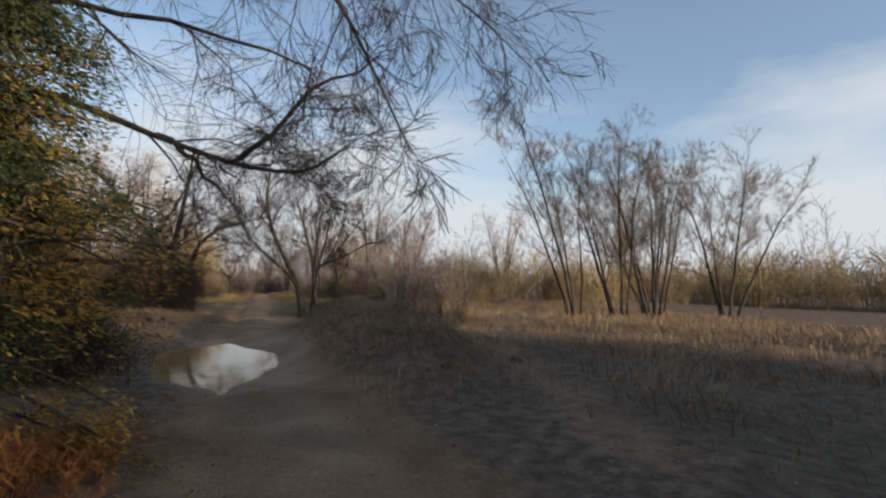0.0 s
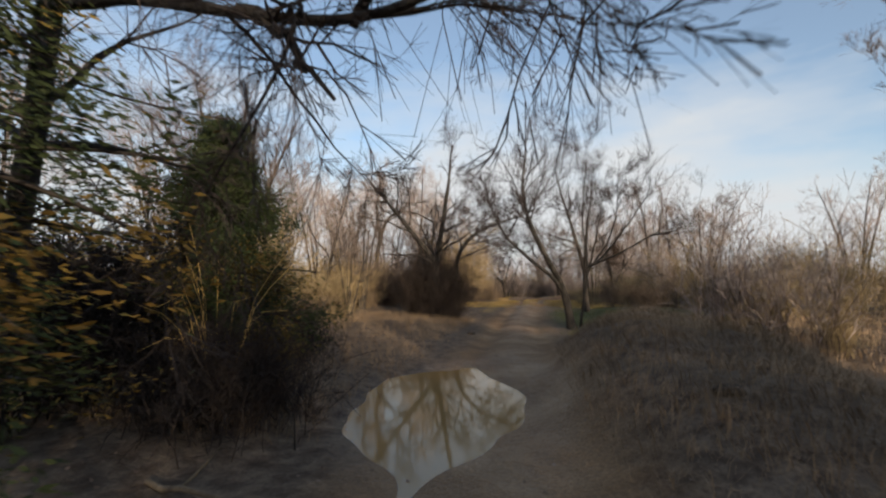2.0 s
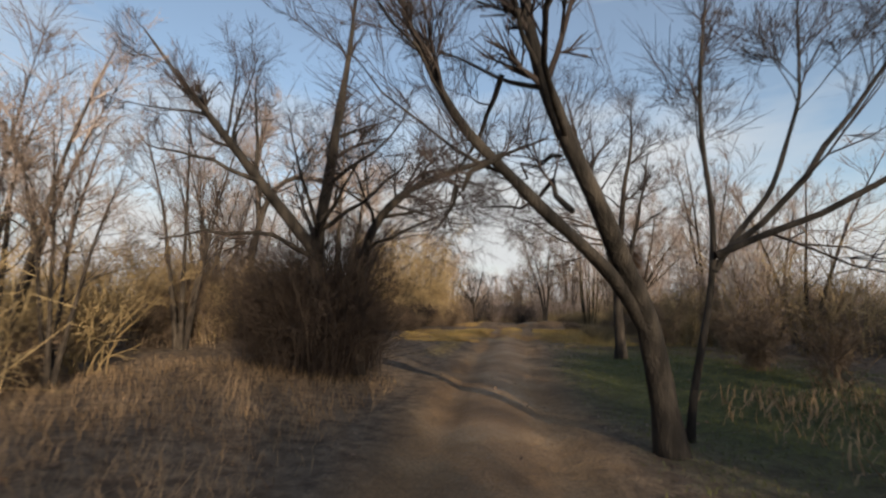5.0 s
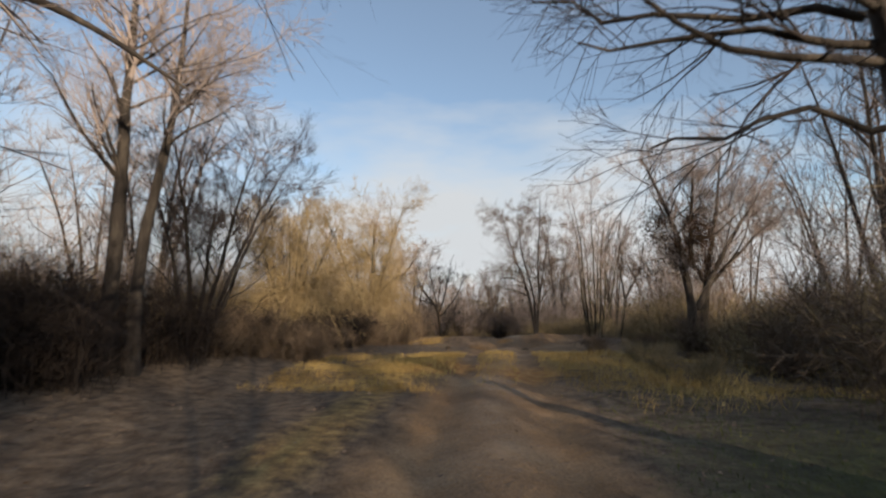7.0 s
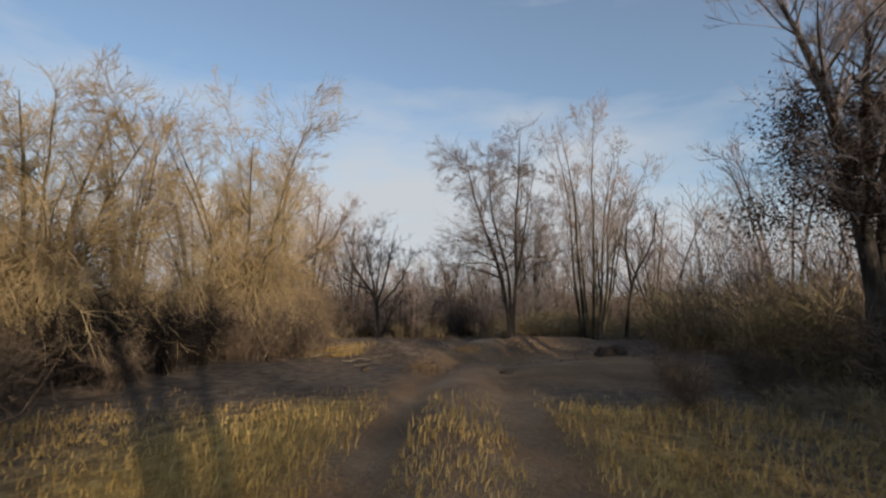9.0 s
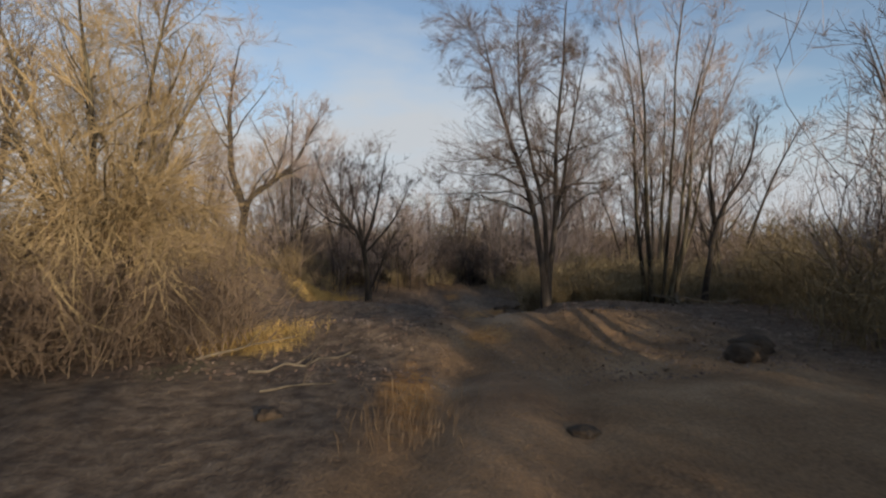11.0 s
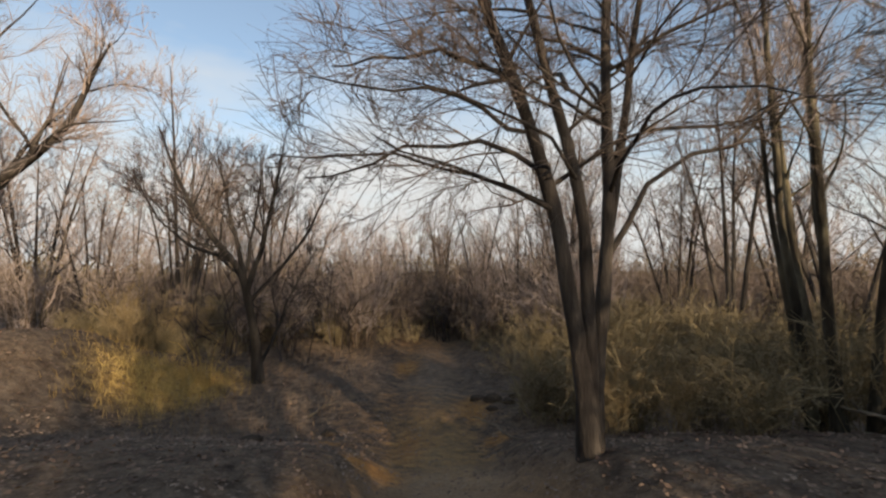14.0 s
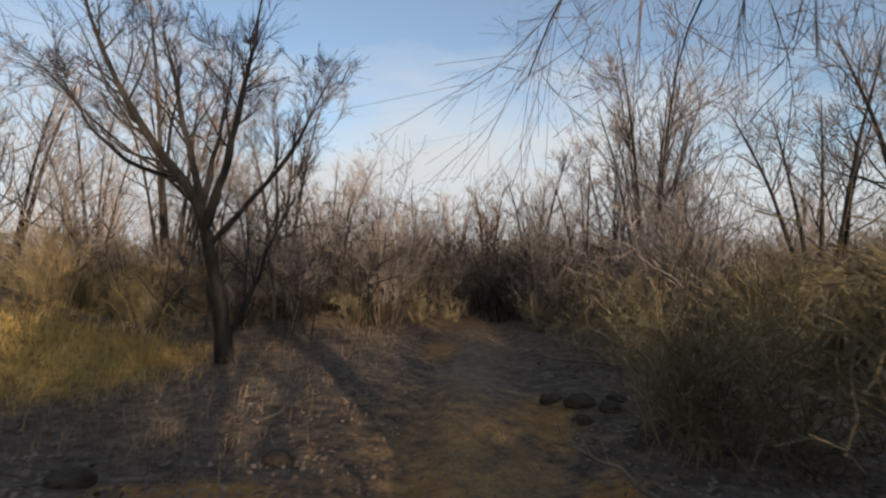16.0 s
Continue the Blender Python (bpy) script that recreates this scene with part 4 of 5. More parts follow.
def willow(x, y, tall, seed, label):
    """A golden willow: stout stems, long arching and hanging shoots."""
    root = bare_tree("golden_willow", x, y, [(0.06 + 0.015 * (k % 2), q) for k, q in enumerate(fan(7, tall * 0.36, tall, seed))], label, seed + 1, bark=PALE_BARK, twig=GOLD_TWIG,
                     limbs=(10, 0.42), branches=7, twigs=6, fine=2, up=0.1, droop=0.03, span=(0.15, 1.0))
    rng = np.random.default_rng(seed + 2)
    n = 115
    a = rng.uniform(0, 2 * np.pi, n)
    reach, lift = rng.uniform(1.1, 3.0, n), rng.uniform(1.4, 4.8, n)
    t = np.linspace(0, 1, 8)
    p = np.zeros((n, 8, 3))
    p[:, :, 0], p[:, :, 1] = (np.cos(a) * reach)[:, None] * t, (np.sin(a) * reach)[:, None] * t
    p[:, :, 2] = 0.6 + lift[:, None] * 1.9 * t - (lift * 1.75)[:, None] * t ** 2
    p[:, 1:] += rng.normal(size=(n, 7, 3)) * 0.08
    r = rng.uniform(0.007, 0.02, n)[:, None] * np.linspace(1, 0.3, 8)
    q, qr = offshoots(rng, p, r, 10, 0.42, (20, 60), (0.2, 1), 0.05, 0.08, 0.2, 5, 0.6, 0.3)
    s, sr = offshoots(rng, q, qr, 6, 0.5, (20, 55), (0.1, 1), 0, 0.1, 0.2, 4, 0.7, 0.5)
    v, f = tubes([(p, r, 5), (q, qr, 1), (s[:, ::3], np.maximum(sr[:, ::3], 0.0022), 1)])
    part("shoot_curtain", mesh_of("shoot_curtain", v, f, GOLD_TWIG), root, "arching yellow-brown shoots")["kind"] = "stuff"


willow(-4.6, 54.6, 7.0, 51, "bushy golden willow with hanging shoots in low sun")
willow(-6.6, 49.2, 5.3, 61, "golden willow thicket in low sun beside the grass")

# ---- brush along both sides ----
MODELS = {
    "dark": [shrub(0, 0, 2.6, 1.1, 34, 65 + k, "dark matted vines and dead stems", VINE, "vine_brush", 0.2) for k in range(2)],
    "tan": [shrub(0, 0, 2.3, 1.2, 28, 75 + k, "tan leafless woodland undergrowth", TAN_TWIG, "tan_brush", 0.14) for k in range(2)],
    "gold": [shrub(0, 0, 3.0, 1.3, 26, 70 + k, "golden leafless brush in low sun", GOLD_TWIG, "golden_brush") for k in range(2)],
    "brown": [shrub(0, 0, 2.4, 1.2, 26, 80 + k, "brown leafless bramble thicket", BROWN_TWIG, "brown_brush", 0.16) for k in range(2)],
    "tall": [shrub(0, 0, 4.6, 1.3, 20, 90 + k, "tall thin leafless saplings", ROSE_TWIG, "sapling_clump", 0.03, (6, 6)) for k in range(2)],
}
GROUPS = {"dark": "dark vine clumps", "tan": "tan undergrowth clumps", "gold": "golden brush beside the track", "brown": "bramble thickets", "tall": "sapling clumps"}


def plant(kind, x, y, scale=1.0):
    rng = random.Random(int(x * 131 + y * 717))
    model = MODELS[kind][rng.randrange(2)]
    s = scale * rng.uniform(0.85, 1.15)
    ob = copy_thing(model, pose(x, y, ground_at(x, y) - 0.03, 0, 0, rng.uniform(0, 360)))
    ob.scale = (s, s, s * rng.uniform(0.9, 1.1))
    tagged(ob, group=GROUPS[kind])


def strip(kind, x0, y0, x1, y1, count, spread, scale, seed):
    """Clumps along a line of the plan, loosely set, none in the wheel tracks."""
    rng = random.Random(seed)
    for k in range(count):
        t = (k + rng.random()) / count
        x, y = x0 + (x1 - x0) * t + rng.uniform(-spread, spread), y0 + (y1 - y0) * t + rng.uniform(-spread, spread)
        d = x - float(np.interp(y, TRACK_Y, TRACK_X))
        if abs(d) < 2.1 + scale * 0.5:
            x += math.copysign(2.1 + scale * 0.5, d) - d
        plant(kind, x, y, scale)


strip("brown", -6.4, 16, -7.6, 28, 7, 0.7, 0.6, 1)
strip("brown", 4.4, 46, 7.5, 49.5, 9, 0.8, 0.36, 22)
strip("tan", 4.6, 40, 6.4, 46, 8, 0.9, 0.36, 23)
strip("gold", -8.8, 16, -9.6, 34, 9, 1.2, 1.1, 2)
strip("dark", -3.5, 29.4, -4.8, 30.6, 5, 0.4, 0.95, 3)
strip("gold", -9.5, 33, -11, 38, 7, 1.2, 1.1, 4)
strip("dark", -9.4, 37, -8.6, 42, 7, 0.7, 0.9, 26)
strip("dark", -8.6, 43.2, -6.2, 44.6, 5, 0.5, 0.7, 30)
strip("brown", -9.0, 38.5, -6.0, 46, 8, 0.6, 0.9, 5)
strip("dark", -5.4, 10.6, -6.8, 12.8, 6, 0.4, 1.2, 32)
strip("tall", -10.8, 37, -9.6, 50, 7, 1.0, 1.0, 6)
strip("brown", -4.2, 44, -4.8, 50, 6, 0.7, 0.62, 7)
strip("dark", -5.2, 47.5, -4.6, 51.5, 6, 0.5, 0.72, 27)
strip("tan", -8.6, 57, -8.4, 66, 7, 0.7, 0.9, 8)
strip("gold", -4.6, 67, -5.4, 73, 5, 0.6, 0.7, 9)
strip("tan", 0.5, 72, -8, 78, 8, 1.5, 1.0, 10)
strip("tall", -14, 66, 14, 80, 12, 2.0, 1.0, 11)
strip("tan", 5.6, 61.5, 9, 60.5, 5, 0.7, 0.9, 12)
strip("tan", 6.4, 60.8, 7.4, 59.6, 3, 0.4, 0.6, 13)
strip("gold", 5.6, 60.7, 6.4, 60.4, 2, 0.2, 0.45, 31)
strip("tan", 8, 70, 13, 62, 8, 1.4, 1.1, 14)
strip("brown", 6.6, 35, 8.4, 47, 8, 1.0, 0.9, 15)
strip("tall", 9, 36, 11, 58, 9, 1.5, 1.1, 16)
strip("gold", 8, 24, 18, 34, 10, 2.0, 0.9, 17)
strip("gold", -2, 78, 16, 86, 10, 2.0, 1.0, 18)
strip("brown", 5, 27, 7, 33, 4, 0.7, 0.7, 19)
strip("tall", 5.6, 20.5, 7.4, 18.6, 4, 0.5, 0.75, 28)
strip("gold", 5.6, 21, 7.8, 18, 4, 0.6, 0.5, 29)
strip("tall", 6, 66, 11, 76, 6, 1.2, 0.9, 20)
strip("tall", -4, 72, 9, 84, 10, 2.0, 0.8, 24)
strip("tan", -3, 80, 10, 90, 8, 2.0, 1.1, 25)
for models in MODELS.values():
    for k, m in enumerate(models):
        x, y = -12.5 - 1.5 * k, 30.0 + 3 * k + len(m.name)
        m.location = (x, y, ground_at(x, y))


# ---- thickets past counting ----
belt("golden_thicket", [(9, 38), (18, 31), (32, 26), (40, 12), (44, -4)], 6, 4000, 4.4, GOLD_TWIG, "low golden thicket closing the open field", 1, 0.009)
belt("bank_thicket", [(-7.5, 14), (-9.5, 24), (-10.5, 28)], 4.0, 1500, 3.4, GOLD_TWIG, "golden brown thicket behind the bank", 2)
# Middle stretch takes brown twigs in place of gold to look shaded.
belt("bank_thicket", [(-10.2, 31), (-10.0, 37), (-10.8, 44)], 3.4, 2000, 3.2, BROWN_TWIG, "thicket behind the bank, coloured brown for shade", 22, 0.0045)
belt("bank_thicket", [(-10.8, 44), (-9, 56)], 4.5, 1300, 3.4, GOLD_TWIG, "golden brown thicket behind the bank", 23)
# Shaded foot of the left brush, darkened by the vine colour.
belt("vine_thicket", [(-8.2, 34), (-7.6, 38), (-6.6, 42.5)], 2.0, 1900, 2.3, VINE, "matted vines and stems beside the track, coloured dark for shade", 24, 0.004)
belt("bramble_thicket", [(-9.6, 34), (-9.0, 39), (-7.0, 43.5), (-5.4, 46.2), (-4.4, 49)], 2.0, 2200, 1.9, BROWN_TWIG, "brown bramble thicket along the track", 3, 0.0045)
belt("roadside_thicket", [(7.5, 36), (9, 44), (10.5, 54), (12, 62)], 3.6, 2400, 2.4, TAN_TWIG, "brown roadside thicket under bare trees", 4)
belt("wood_floor_thicket", [(-8, 76), (2, 82), (12, 74)], 12, 3600, 1.6, TAN_TWIG, "low brown undergrowth on the woodland floor", 5)
belt("wood_edge_thicket", [(-30, 86), (-8, 92), (12, 94), (30, 82)], 10, 3600, 4.2, TWIG, "grey-brown thicket at the wood's edge", 6, 0.012)
belt("bank_bramble", [(-5.8, 67.5), (-6.4, 72), (-7.5, 78)], 3.0, 1900, 1.6, TAN_TWIG, "brown brambles on the bank", 7, 0.0045)
belt("far_hedge", [(-60, 20), (-52, 70), (-30, 112), (4, 124), (40, 108), (58, 70), (60, 30)], 10, 3600, 6.0, TAN_TWIG, "far brown hedge closing the view", 18, 0.05, 0.3)
belt("outer_thicket", [(-15, 0), (-22, 30), (-20, 70)], 12, 1500, 3.4, TAN_TWIG, "tan thicket behind the bank", 19, 0.014)
belt("outer_thicket", [(26, 38), (30, 60), (26, 84)], 12, 1200, 3.4, ROSE_TWIG, "grey-brown thicket behind the roadside", 20, 0.014)
# Two added, unseen belts shade start and bank; their gap lets sun onto the cedar.
belt("start_thicket", [(-4.6, -6), (-1, -9), (1.0, -10)], 5, 1800, 8.5, TWIG, "added unseen thicket behind the track, there to cast shade", 8, 0.014, 0.3)
belt("start_thicket", [(8.2, -8), (12, -6), (14, -3)], 5, 2200, 8.5, TWIG, "added unseen thicket behind the open field, shading the bank", 21, 0.014, 0.3)
belt("willow_brush", [(-3.2, 52.6), (-4.6, 53.6), (-6.2, 54)], 2.6, 850, 2.1, BROWN_TWIG, "dense brown brush under the willow", 12, 0.0045, 0.7)
belt("wood_understory", [(7.4, 64.8), (9, 67), (12, 70)], 5, 1800, 2.1, TAN_TWIG, "brown undergrowth beneath bare trees", 13)
belt("side_thicket", [(15, 36), (17, 48), (20, 60), (18, 74)], 5, 2600, 3.6, TWIG, "grey-brown thicket behind the roadside trees", 14, 0.01)
belt("wood_saplings", [(-16, 80), (-4, 86), (8, 84), (18, 78)], 14, 2600, 4.6, TWIG, "thin leafless saplings filling the wood", 15, 0.009, 0.3)
belt("near_saplings", [(-7, 72), (-2, 76), (7, 74), (11, 68)], 5, 900, 3.6, TWIG, "thin leafless saplings beside the track", 16, 0.006, 0.25)
belt("dead_bracken", [(-2.3, 6.8), (-2.5, 7.4)], 0.5, 420, 0.42, RUST, "rusty dead bracken under the cedar", 17, 0.0028, 0.9)
# Dark twig colour gives these stems the shade of the wood.
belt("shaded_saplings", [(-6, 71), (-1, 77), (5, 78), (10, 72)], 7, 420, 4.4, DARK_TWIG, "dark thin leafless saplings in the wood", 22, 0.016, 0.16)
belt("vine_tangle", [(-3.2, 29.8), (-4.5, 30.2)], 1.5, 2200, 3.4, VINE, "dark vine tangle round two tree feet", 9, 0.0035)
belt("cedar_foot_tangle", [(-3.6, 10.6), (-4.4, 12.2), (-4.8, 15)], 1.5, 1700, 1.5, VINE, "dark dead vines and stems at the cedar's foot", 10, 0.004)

# middle distance trees
FAR_MODELS = [bare_tree("wood_tree", -18 + 5 * k, 90 + 3 * k, [(0.1, q) for q in fan(3 + k, 2.8, 8.5, 100 + k)], "grey leafless tree in the wood's edge", 110 + k,
                        twig=(ROSE_TWIG, TWIG, ROSE_TWIG)[k], limbs=(8, 0.36), branches=7, twigs=7, fine=0, thickness=1.5, group="trees of the wood's edge") for k in range(3)]


def wood(places, seed):
    rng = random.Random(seed)
    for x, y, s in places:
        ob = copy_thing(FAR_MODELS[rng.randrange(3)], pose(x, y, ground_at(x, y), 0, 0, rng.uniform(0, 360)))
        ob.scale = (s, s, s * rng.uniform(0.9, 1.1))


# The four from (16, 3) to (0.5, -9) are added out of view to cast shade.
wood([(-14, 33, 0.9), (-13, 41, 1.0), (-11, 47, 1.0), (-10, 58, 0.9), (-12, 68, 1.0), (-7, 74, 0.8), (-4, 82, 0.8), (0, 88, 0.7), (8, 86, 0.75), (13, 80, 0.9),
      (12, 68, 0.9), (18, 61, 1.0), (17, 52, 1.0), (14, 44, 0.9), (11.5, 38, 0.9), (-17, 52, 1.1), (-16, 26, 1.0), (-14, 17, 1.0), (17, 72, 1.0), (-10, 88, 0.9), (16, 92, 0.9),
      (9.5, 41, 0.85), (26, 30, 0.9), (24, 44, 1.0), (-1, 104, 0.8), (9, 108, 0.8), (-18, 100, 1.0), (22, 104, 1.0), (-3, 79, 0.6), (7.5, 77, 0.7), (9.6, 76.5, 0.85), (12.6, 72, 0.9), (15.5, 68, 1.0), (-6.6, 73.5, 1.1), (-4.4, 77, 1.0), (6.2, 82, 0.9), (9.5, 76, 1.0), (10, 82, 0.8), (-9, 80, 0.8), (2, 96, 0.8), (-13, 78, 0.9), (16, 3, 1.3), (20, -1, 1.35), (12, -5, 1.3), (0.5, -9, 1.2), (-9, 27, 0.72), (-8.4, 31.5, 0.7), (-12, 29, 0.85), (-11, 36.5, 0.8), (-9.6, 23.5, 0.62), (-12.6, 22, 0.8), (-7.4, 26.6, 0.5), (-9.6, 62.5, 0.8), (-11.5, 60, 0.9), (-9, 67, 0.75), (-11, 72, 0.9)], 3)


def far_woods():
    """The wood's far side all round: upright stems with twigs, too many to count."""
    rng = np.random.default_rng(9)
    n = 340
    a = rng.uniform(0, 2 * np.pi, n)
    d = rng.uniform(0, 1, n) ** 0.7
    foot = np.column_stack([np.cos(a) * (38 + 50 * d) + 2, 45 + np.sin(a) * (75 + 50 * d), np.full(n, -0.1)])
    stems = 4
    base = np.repeat(foot, stems, axis=0)
    h = rng.uniform(3.0, 9.5, len(base))[:, None]
    s = rng.normal(size=(len(base), 2)) * 1.1
    t = np.linspace(0, 1, 5)
    p = base[:, None] + np.stack([s[:, :1] * t, s[:, 1:] * t, h * t], -1)
    r = 0.05 * np.linspace(1, 0.25, 5) * np.ones((len(base), 1))
    q, qr = offshoots(rng, p, r, 8, 0.42, (25, 60), (0.1, 1), 0.3, 0, 0.15, 3, 0.5, 0.4)
    u, ur = offshoots(rng, q, qr, 5, 0.6, (25, 60), (0.1, 1), 0.2, 0, 0.2, 3, 0.6, 0.6)
    v, f = tubes([(p, r, 4), (q, np.maximum(qr, 0.012), 1), (u[:, ::2], np.maximum(ur[:, ::2], 0.011), 1)])
    tagged(new("far_woods", mesh_of("far_woods", v, f, ROSE_TWIG)), "distant leafless woods round the clearing", "woods", kind="stuff")


far_woods()

# ---- grass, litter, sticks ----
rng = np.random.default_rng(4)
places = scatter(rng, 55000, (0.6, 5.6, 7.5, 22), lambda x, y: np.exp(-(((x - 2.75 - 0.05 * (y - 14)) / 1.95) ** 2 + ((y - 14.3) / 6.0) ** 2) ** 2))
blades("mound_grass", places, 0.24, GREY_GRASS, "matted grey dead grass over the mound", 1, 1.2)
places = scatter(rng, 20000, (-8, -1.8, 11, 30), lambda x, y: step(-off_track(x, y), 1.7, 2.6))
blades("bank_grass", places, 0.28, GREY_GRASS, "grey dead grass on the bank", 2, 1.1)
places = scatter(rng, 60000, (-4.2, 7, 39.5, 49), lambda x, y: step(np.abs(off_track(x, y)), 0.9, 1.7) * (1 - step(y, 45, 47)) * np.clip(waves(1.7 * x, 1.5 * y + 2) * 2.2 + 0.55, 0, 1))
blades("straw_grass", places, 0.16, STRAW, "matted straw grass with low-sun gold in its colour", 3, 1.3)
places = scatter(rng, 90000, (-5, 1.0, 49, 71), lambda x, y: step(-off_track(x, y), 1.8, 2.8) * np.maximum(0, np.maximum(bell(x + 1.8, 1.1) * bell(y - 54.4, 1.2), bell(x + 3.1, 1.6) * bell(y - 66.0, 2.6)) - 0.2))
# Extra bright tufts strengthen the painted sun patch across the track.
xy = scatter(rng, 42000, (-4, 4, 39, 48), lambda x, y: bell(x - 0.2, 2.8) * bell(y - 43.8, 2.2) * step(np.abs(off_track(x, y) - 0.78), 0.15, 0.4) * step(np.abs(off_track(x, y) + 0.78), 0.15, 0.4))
blades("sunlit_straw", xy, 0.13, STRAW, "straw tufts across the track, coloured gold for sun", 9, 0.8, 0.004)
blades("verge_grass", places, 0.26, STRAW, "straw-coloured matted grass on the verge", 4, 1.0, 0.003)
places = scatter(rng, 30000, (1.5, 8.5, 22, 40), lambda x, y: step(off_track(x, y), 1.3, 2.2))
xy = scatter(rng, 2600, (0.3, 1.9, 49.8, 51.8), lambda x, y: bell(x - 1.0, 0.45) * bell(y - 50.8, 0.6))
blades("ochre_tuft", xy, 0.26, GREY_GRASS, "ochre bent grass tuft beside the wheel rut", 10, 0.9)
blades("green_grass", places, 0.1, GREEN_GRASS, "short green winter grass", 5, 0.7)
places = scatter(rng, 70000, (3.0, 20, 2, 28), lambda x, y: step(off_track(x, y), 3.0, 5.0) * np.clip(waves(1.2 * x, 1.1 * y) * 2 + 0.7, 0.1, 1))
blades("field_grass", places, 0.32, GREY_GRASS, "low grey grass of the open field", 6, 1.0, 0.006)
places = scatter(rng, 30000, (-2, 16, 62, 96), lambda x, y: step(np.abs(off_track(x, y)), 1.2, 2.4))
blades("wood_floor_grass", places, 0.3, GREY_GRASS, "sparse dead grass on the woodland floor", 7, 0.7)
places = scatter(rng, 16000, (2.5, 9, 38, 47.5), lambda x, y: step(off_track(x, y), 1.8, 3.5) * (1 - step(y, 45, 47.4)) * np.clip(waves(1.5 * x, 1.6 * y) * 2 + 0.5, 0, 1))
blades("roadside_grass", places, 0.28, STRAW, "dry bent grass by the roadside", 8, 1.2)


def litter(n, box, keep, seed):
    rng = np.random.default_rng(seed)
    xy = scatter(rng, n, box, keep)
    at = np.column_stack([xy, height(xy[:, 0], xy[:, 1]) + 0.012])
    v, f = leaf_quads(rng, at, 0.06, 0.02, flat=0.8)
    tagged(new("leaf_litter", mesh_of("leaf_litter", v, f, LITTER)), "scattered brown fallen leaves on damp earth", "leaf litter", kind="stuff")


litter(64000, (-6, 11, 52, 72), lambda x, y: 0.3 + 0.7 * step(np.abs(off_track(x, y)), 0.4, 1.5), 1)
litter(12000, (-7, 9, 2, 40), lambda x, y: 0.25 + 0.5 * step(np.abs(off_track(x, y)), 1.0, 2.0), 2)


def stick(x, y, length, radius, turn, tilt, seed, mat=None, name="fallen_branch", label="weathered fallen branch on the ground"):
    rng = np.random.default_rng(seed)
    t = np.linspace(0, 1, 7)
    p = np.stack([t * length * math.cos(tilt), 0 * t, radius + t * length * math.sin(tilt)], -1) + rng.normal(size=(7, 3)) * [0, 0.03, 0.015] * length
    p[:, 2] = np.maximum(p[:, 2], radius * 0.6)
    r = radius * np.linspace(1, 0.4, 7)
    q, qr = offshoots(rng, p[None], r[None], 4, 0.35, (30, 60), (0.3, 1), 0.25, 0, 0.1, 4, 0.6, 0.4)
    root = thing(name, x, y, label, "branch")
    root.rotation_euler = (0, 0, turn)
    v, f = tubes([(p[None], r[None], 7)])
    part("stem", mesh_of("stem", v, f, mat or DEADWOOD), root)
    for a, r in zip(q, qr):
        v, f = tubes([(a[None], r[None], 4)])
        part("side_twig", mesh_of("side_twig", v, f, mat or DEADWOOD), root)


r0 = random.Random(5)
for k in range(26):
    stick(9.6 + r0.uniform(-1.4, 1.4), 59.6 + r0.uniform(-0.9, 0.9), r0.uniform(0.8, 2.0), r0.uniform(0.012, 0.03), r0.uniform(0, 6.3), r0.uniform(0.02, 0.25), 200 + k, label="dead branch in a loose brush pile")
for x, y, ln, r, turn in ((-1.2, 52.4, 1.5, 0.022, 0.55), (-0.8, 51.7, 0.9, 0.015, 0.15), (-2.1, 52.9, 1.7, 0.025, 0.85), (6.4, 66.5, 2.2, 0.03, 2.9), (0.6, 64.0, 1.0, 0.02, 1.2), (4.4, 61.6, 1.2, 0.02, 2.2), (-3.2, 9.9, 1.6, 0.03, 5.9)):
    stick(x, y, ln, r, turn, 0.06, int(ln * 100))


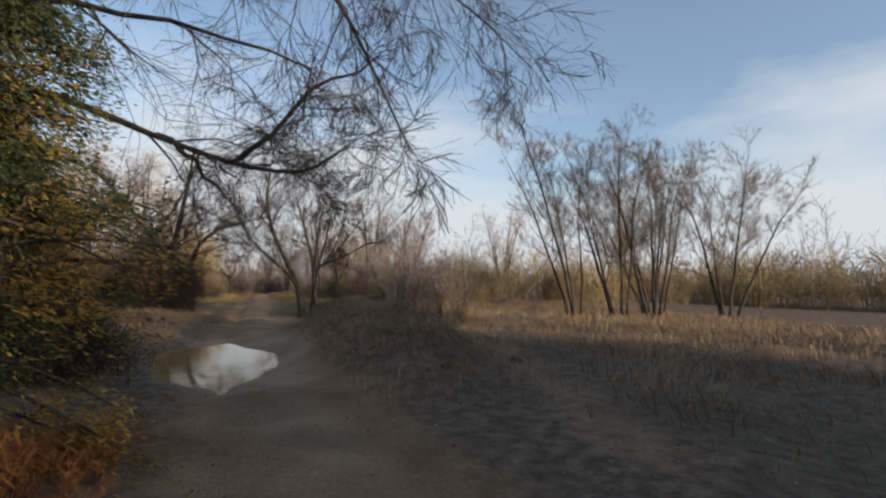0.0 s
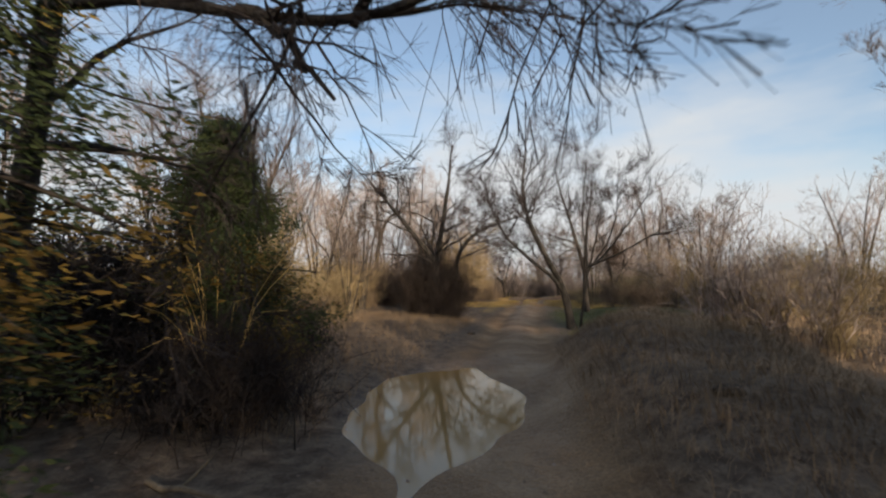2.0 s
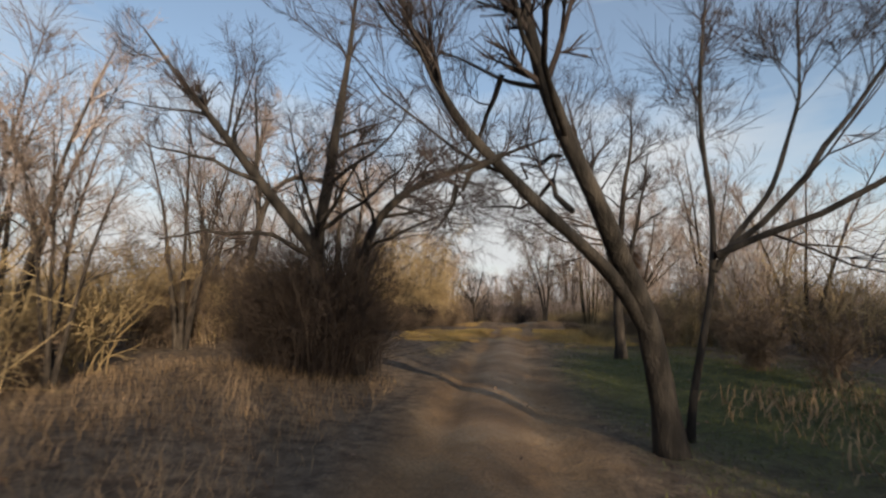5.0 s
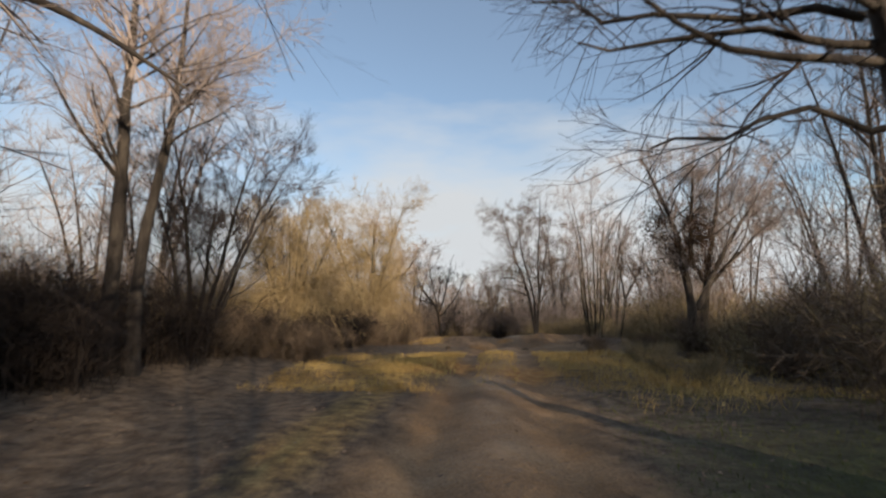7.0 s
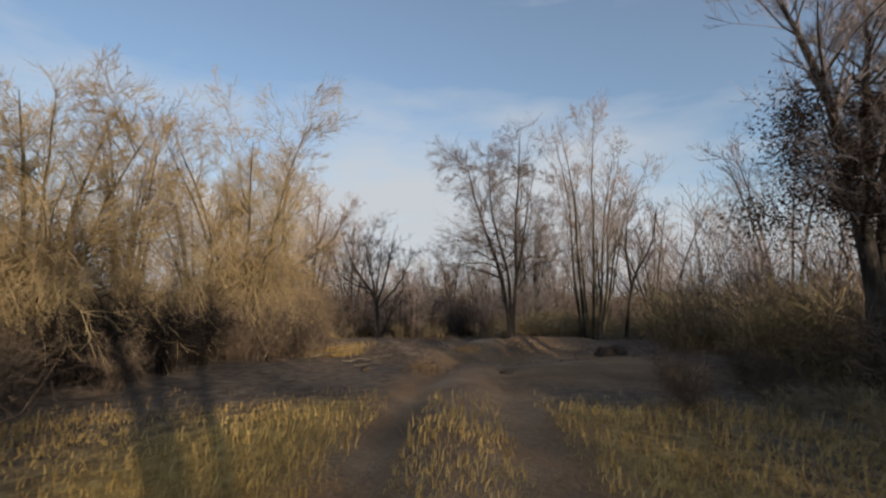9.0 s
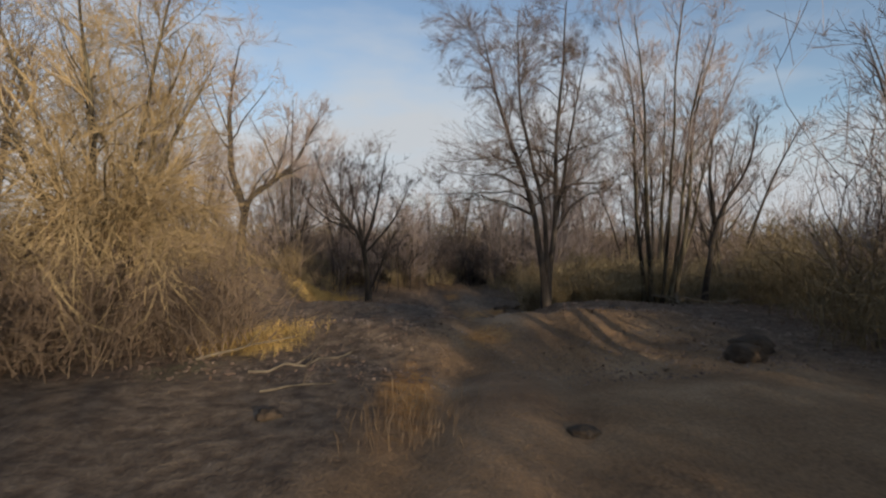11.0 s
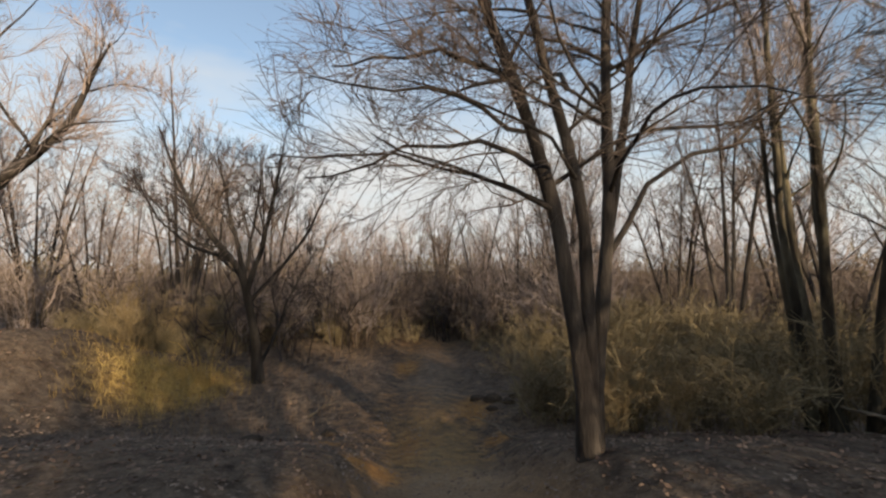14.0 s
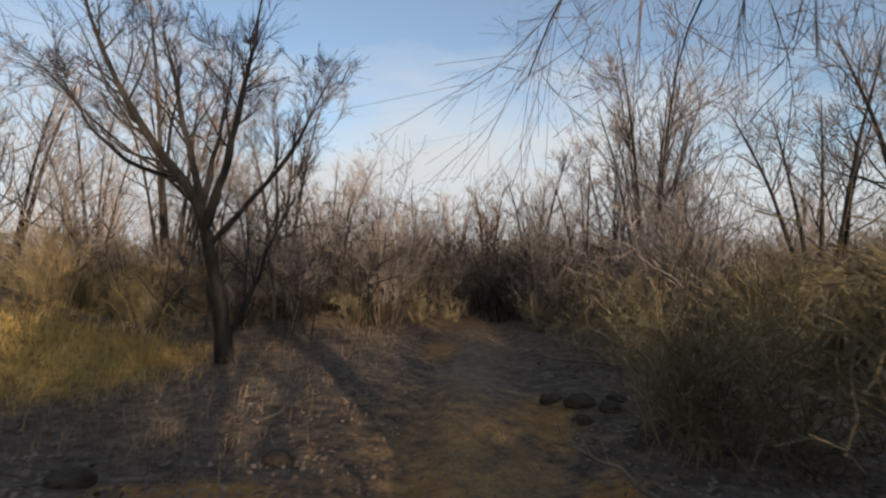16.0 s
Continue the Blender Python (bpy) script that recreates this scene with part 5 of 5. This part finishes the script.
def pale_canes(x, y, n, seed, label, tall=1.0, thick=1.0, mat=None):
    """A tuft of pale broken canes."""
    rng = np.random.default_rng(seed)
    root = thing("cane_tuft", x, y, label, "canes")
    for k in range(n):
        a, h, s = rng.uniform(0, 6.3), rng.uniform(0.7, 1.5) * tall, rng.uniform(0.3, 1.1)
        p = smooth_line([(0.1 * math.cos(a), 0.1 * math.sin(a), -0.05), (0.5 * s * math.cos(a), 0.5 * s * math.sin(a), h * 0.7), (s * math.cos(a), s * math.sin(a), h * rng.uniform(0.4, 1.1))], 6)
        v, f = tubes([(p[None], (rng.uniform(0.004, 0.008) * thick * np.linspace(1, 0.5, 6))[None], 5)])
        part("cane", mesh_of("cane", v, f, mat or STRAW), root)


pale_canes(-4.0, 12.0, 22, 1, "pale broken canes leaning out of dead vines", 1.5)
pale_canes(-2.5, 66.3, 20, 2, "pale bent canes in the straw grass")
pale_canes(6.6, 60.3, 26, 4, "pale tangled canes at the foot of a thicket", 1.1, 0.6, DEADWOOD)


def clod(x, y, sx, sy, sz, seed):
    """A dark lump of dug earth."""
    rng = np.random.default_rng(seed)
    bm = bmesh.new()
    bmesh.ops.create_icosphere(bm, subdivisions=3, radius=1)
    for v in bm.verts:
        n = noise.noise(v.co * 1.7 + Vector((seed, 0, 0))) * 0.3 + noise.noise(v.co * 5 + Vector((0, seed, 0))) * 0.1
        v.co = Vector((v.co.x * sx, v.co.y * sy, v.co.z * sz)) * (1 + n)
    me = bpy.data.meshes.new("earth_clod")
    bm.to_mesh(me)
    bm.free()
    me.polygons.foreach_set("use_smooth", np.full(len(me.polygons), True))
    me.materials.append(CLOD)
    ob = tagged(new("earth_clod", me), "dark lump of dug earth on bare ground", "earth lump", "dug earth lumps")
    ob.location = (x, y, ground_at(x, y) + sz * 0.25)


clod(2.75, 50.4, 0.17, 0.13, 0.06, 1)
clod(5.9, 52.7, 0.26, 0.22, 0.2, 2)
clod(6.5, 53.4, 0.36, 0.25, 0.2, 3)
for k, (x, y, s) in enumerate(((4.1, 65.2, 0.13), (4.4, 64.8, 0.17), (4.7, 64.5, 0.12), (4.3, 64.2, 0.1), (4.9, 64.9, 0.11), (5.2, 63.9, 0.14), (1.2, 62.9, 0.12), (0.3, 61.6, 0.13), (3.7, 56.9, 0.12), (5.4, 56.2, 0.14), (-0.4, 50.8, 0.11),
                               (1.9, 11.2, 0.12), (2.4, 9.4, 0.1), (4.6, 10.8, 0.13), (1.6, 19.8, 0.12), (-1.6, 22.4, 0.11))):
    clod(x, y, s * 1.2, s, s * 0.7, 10 + k)
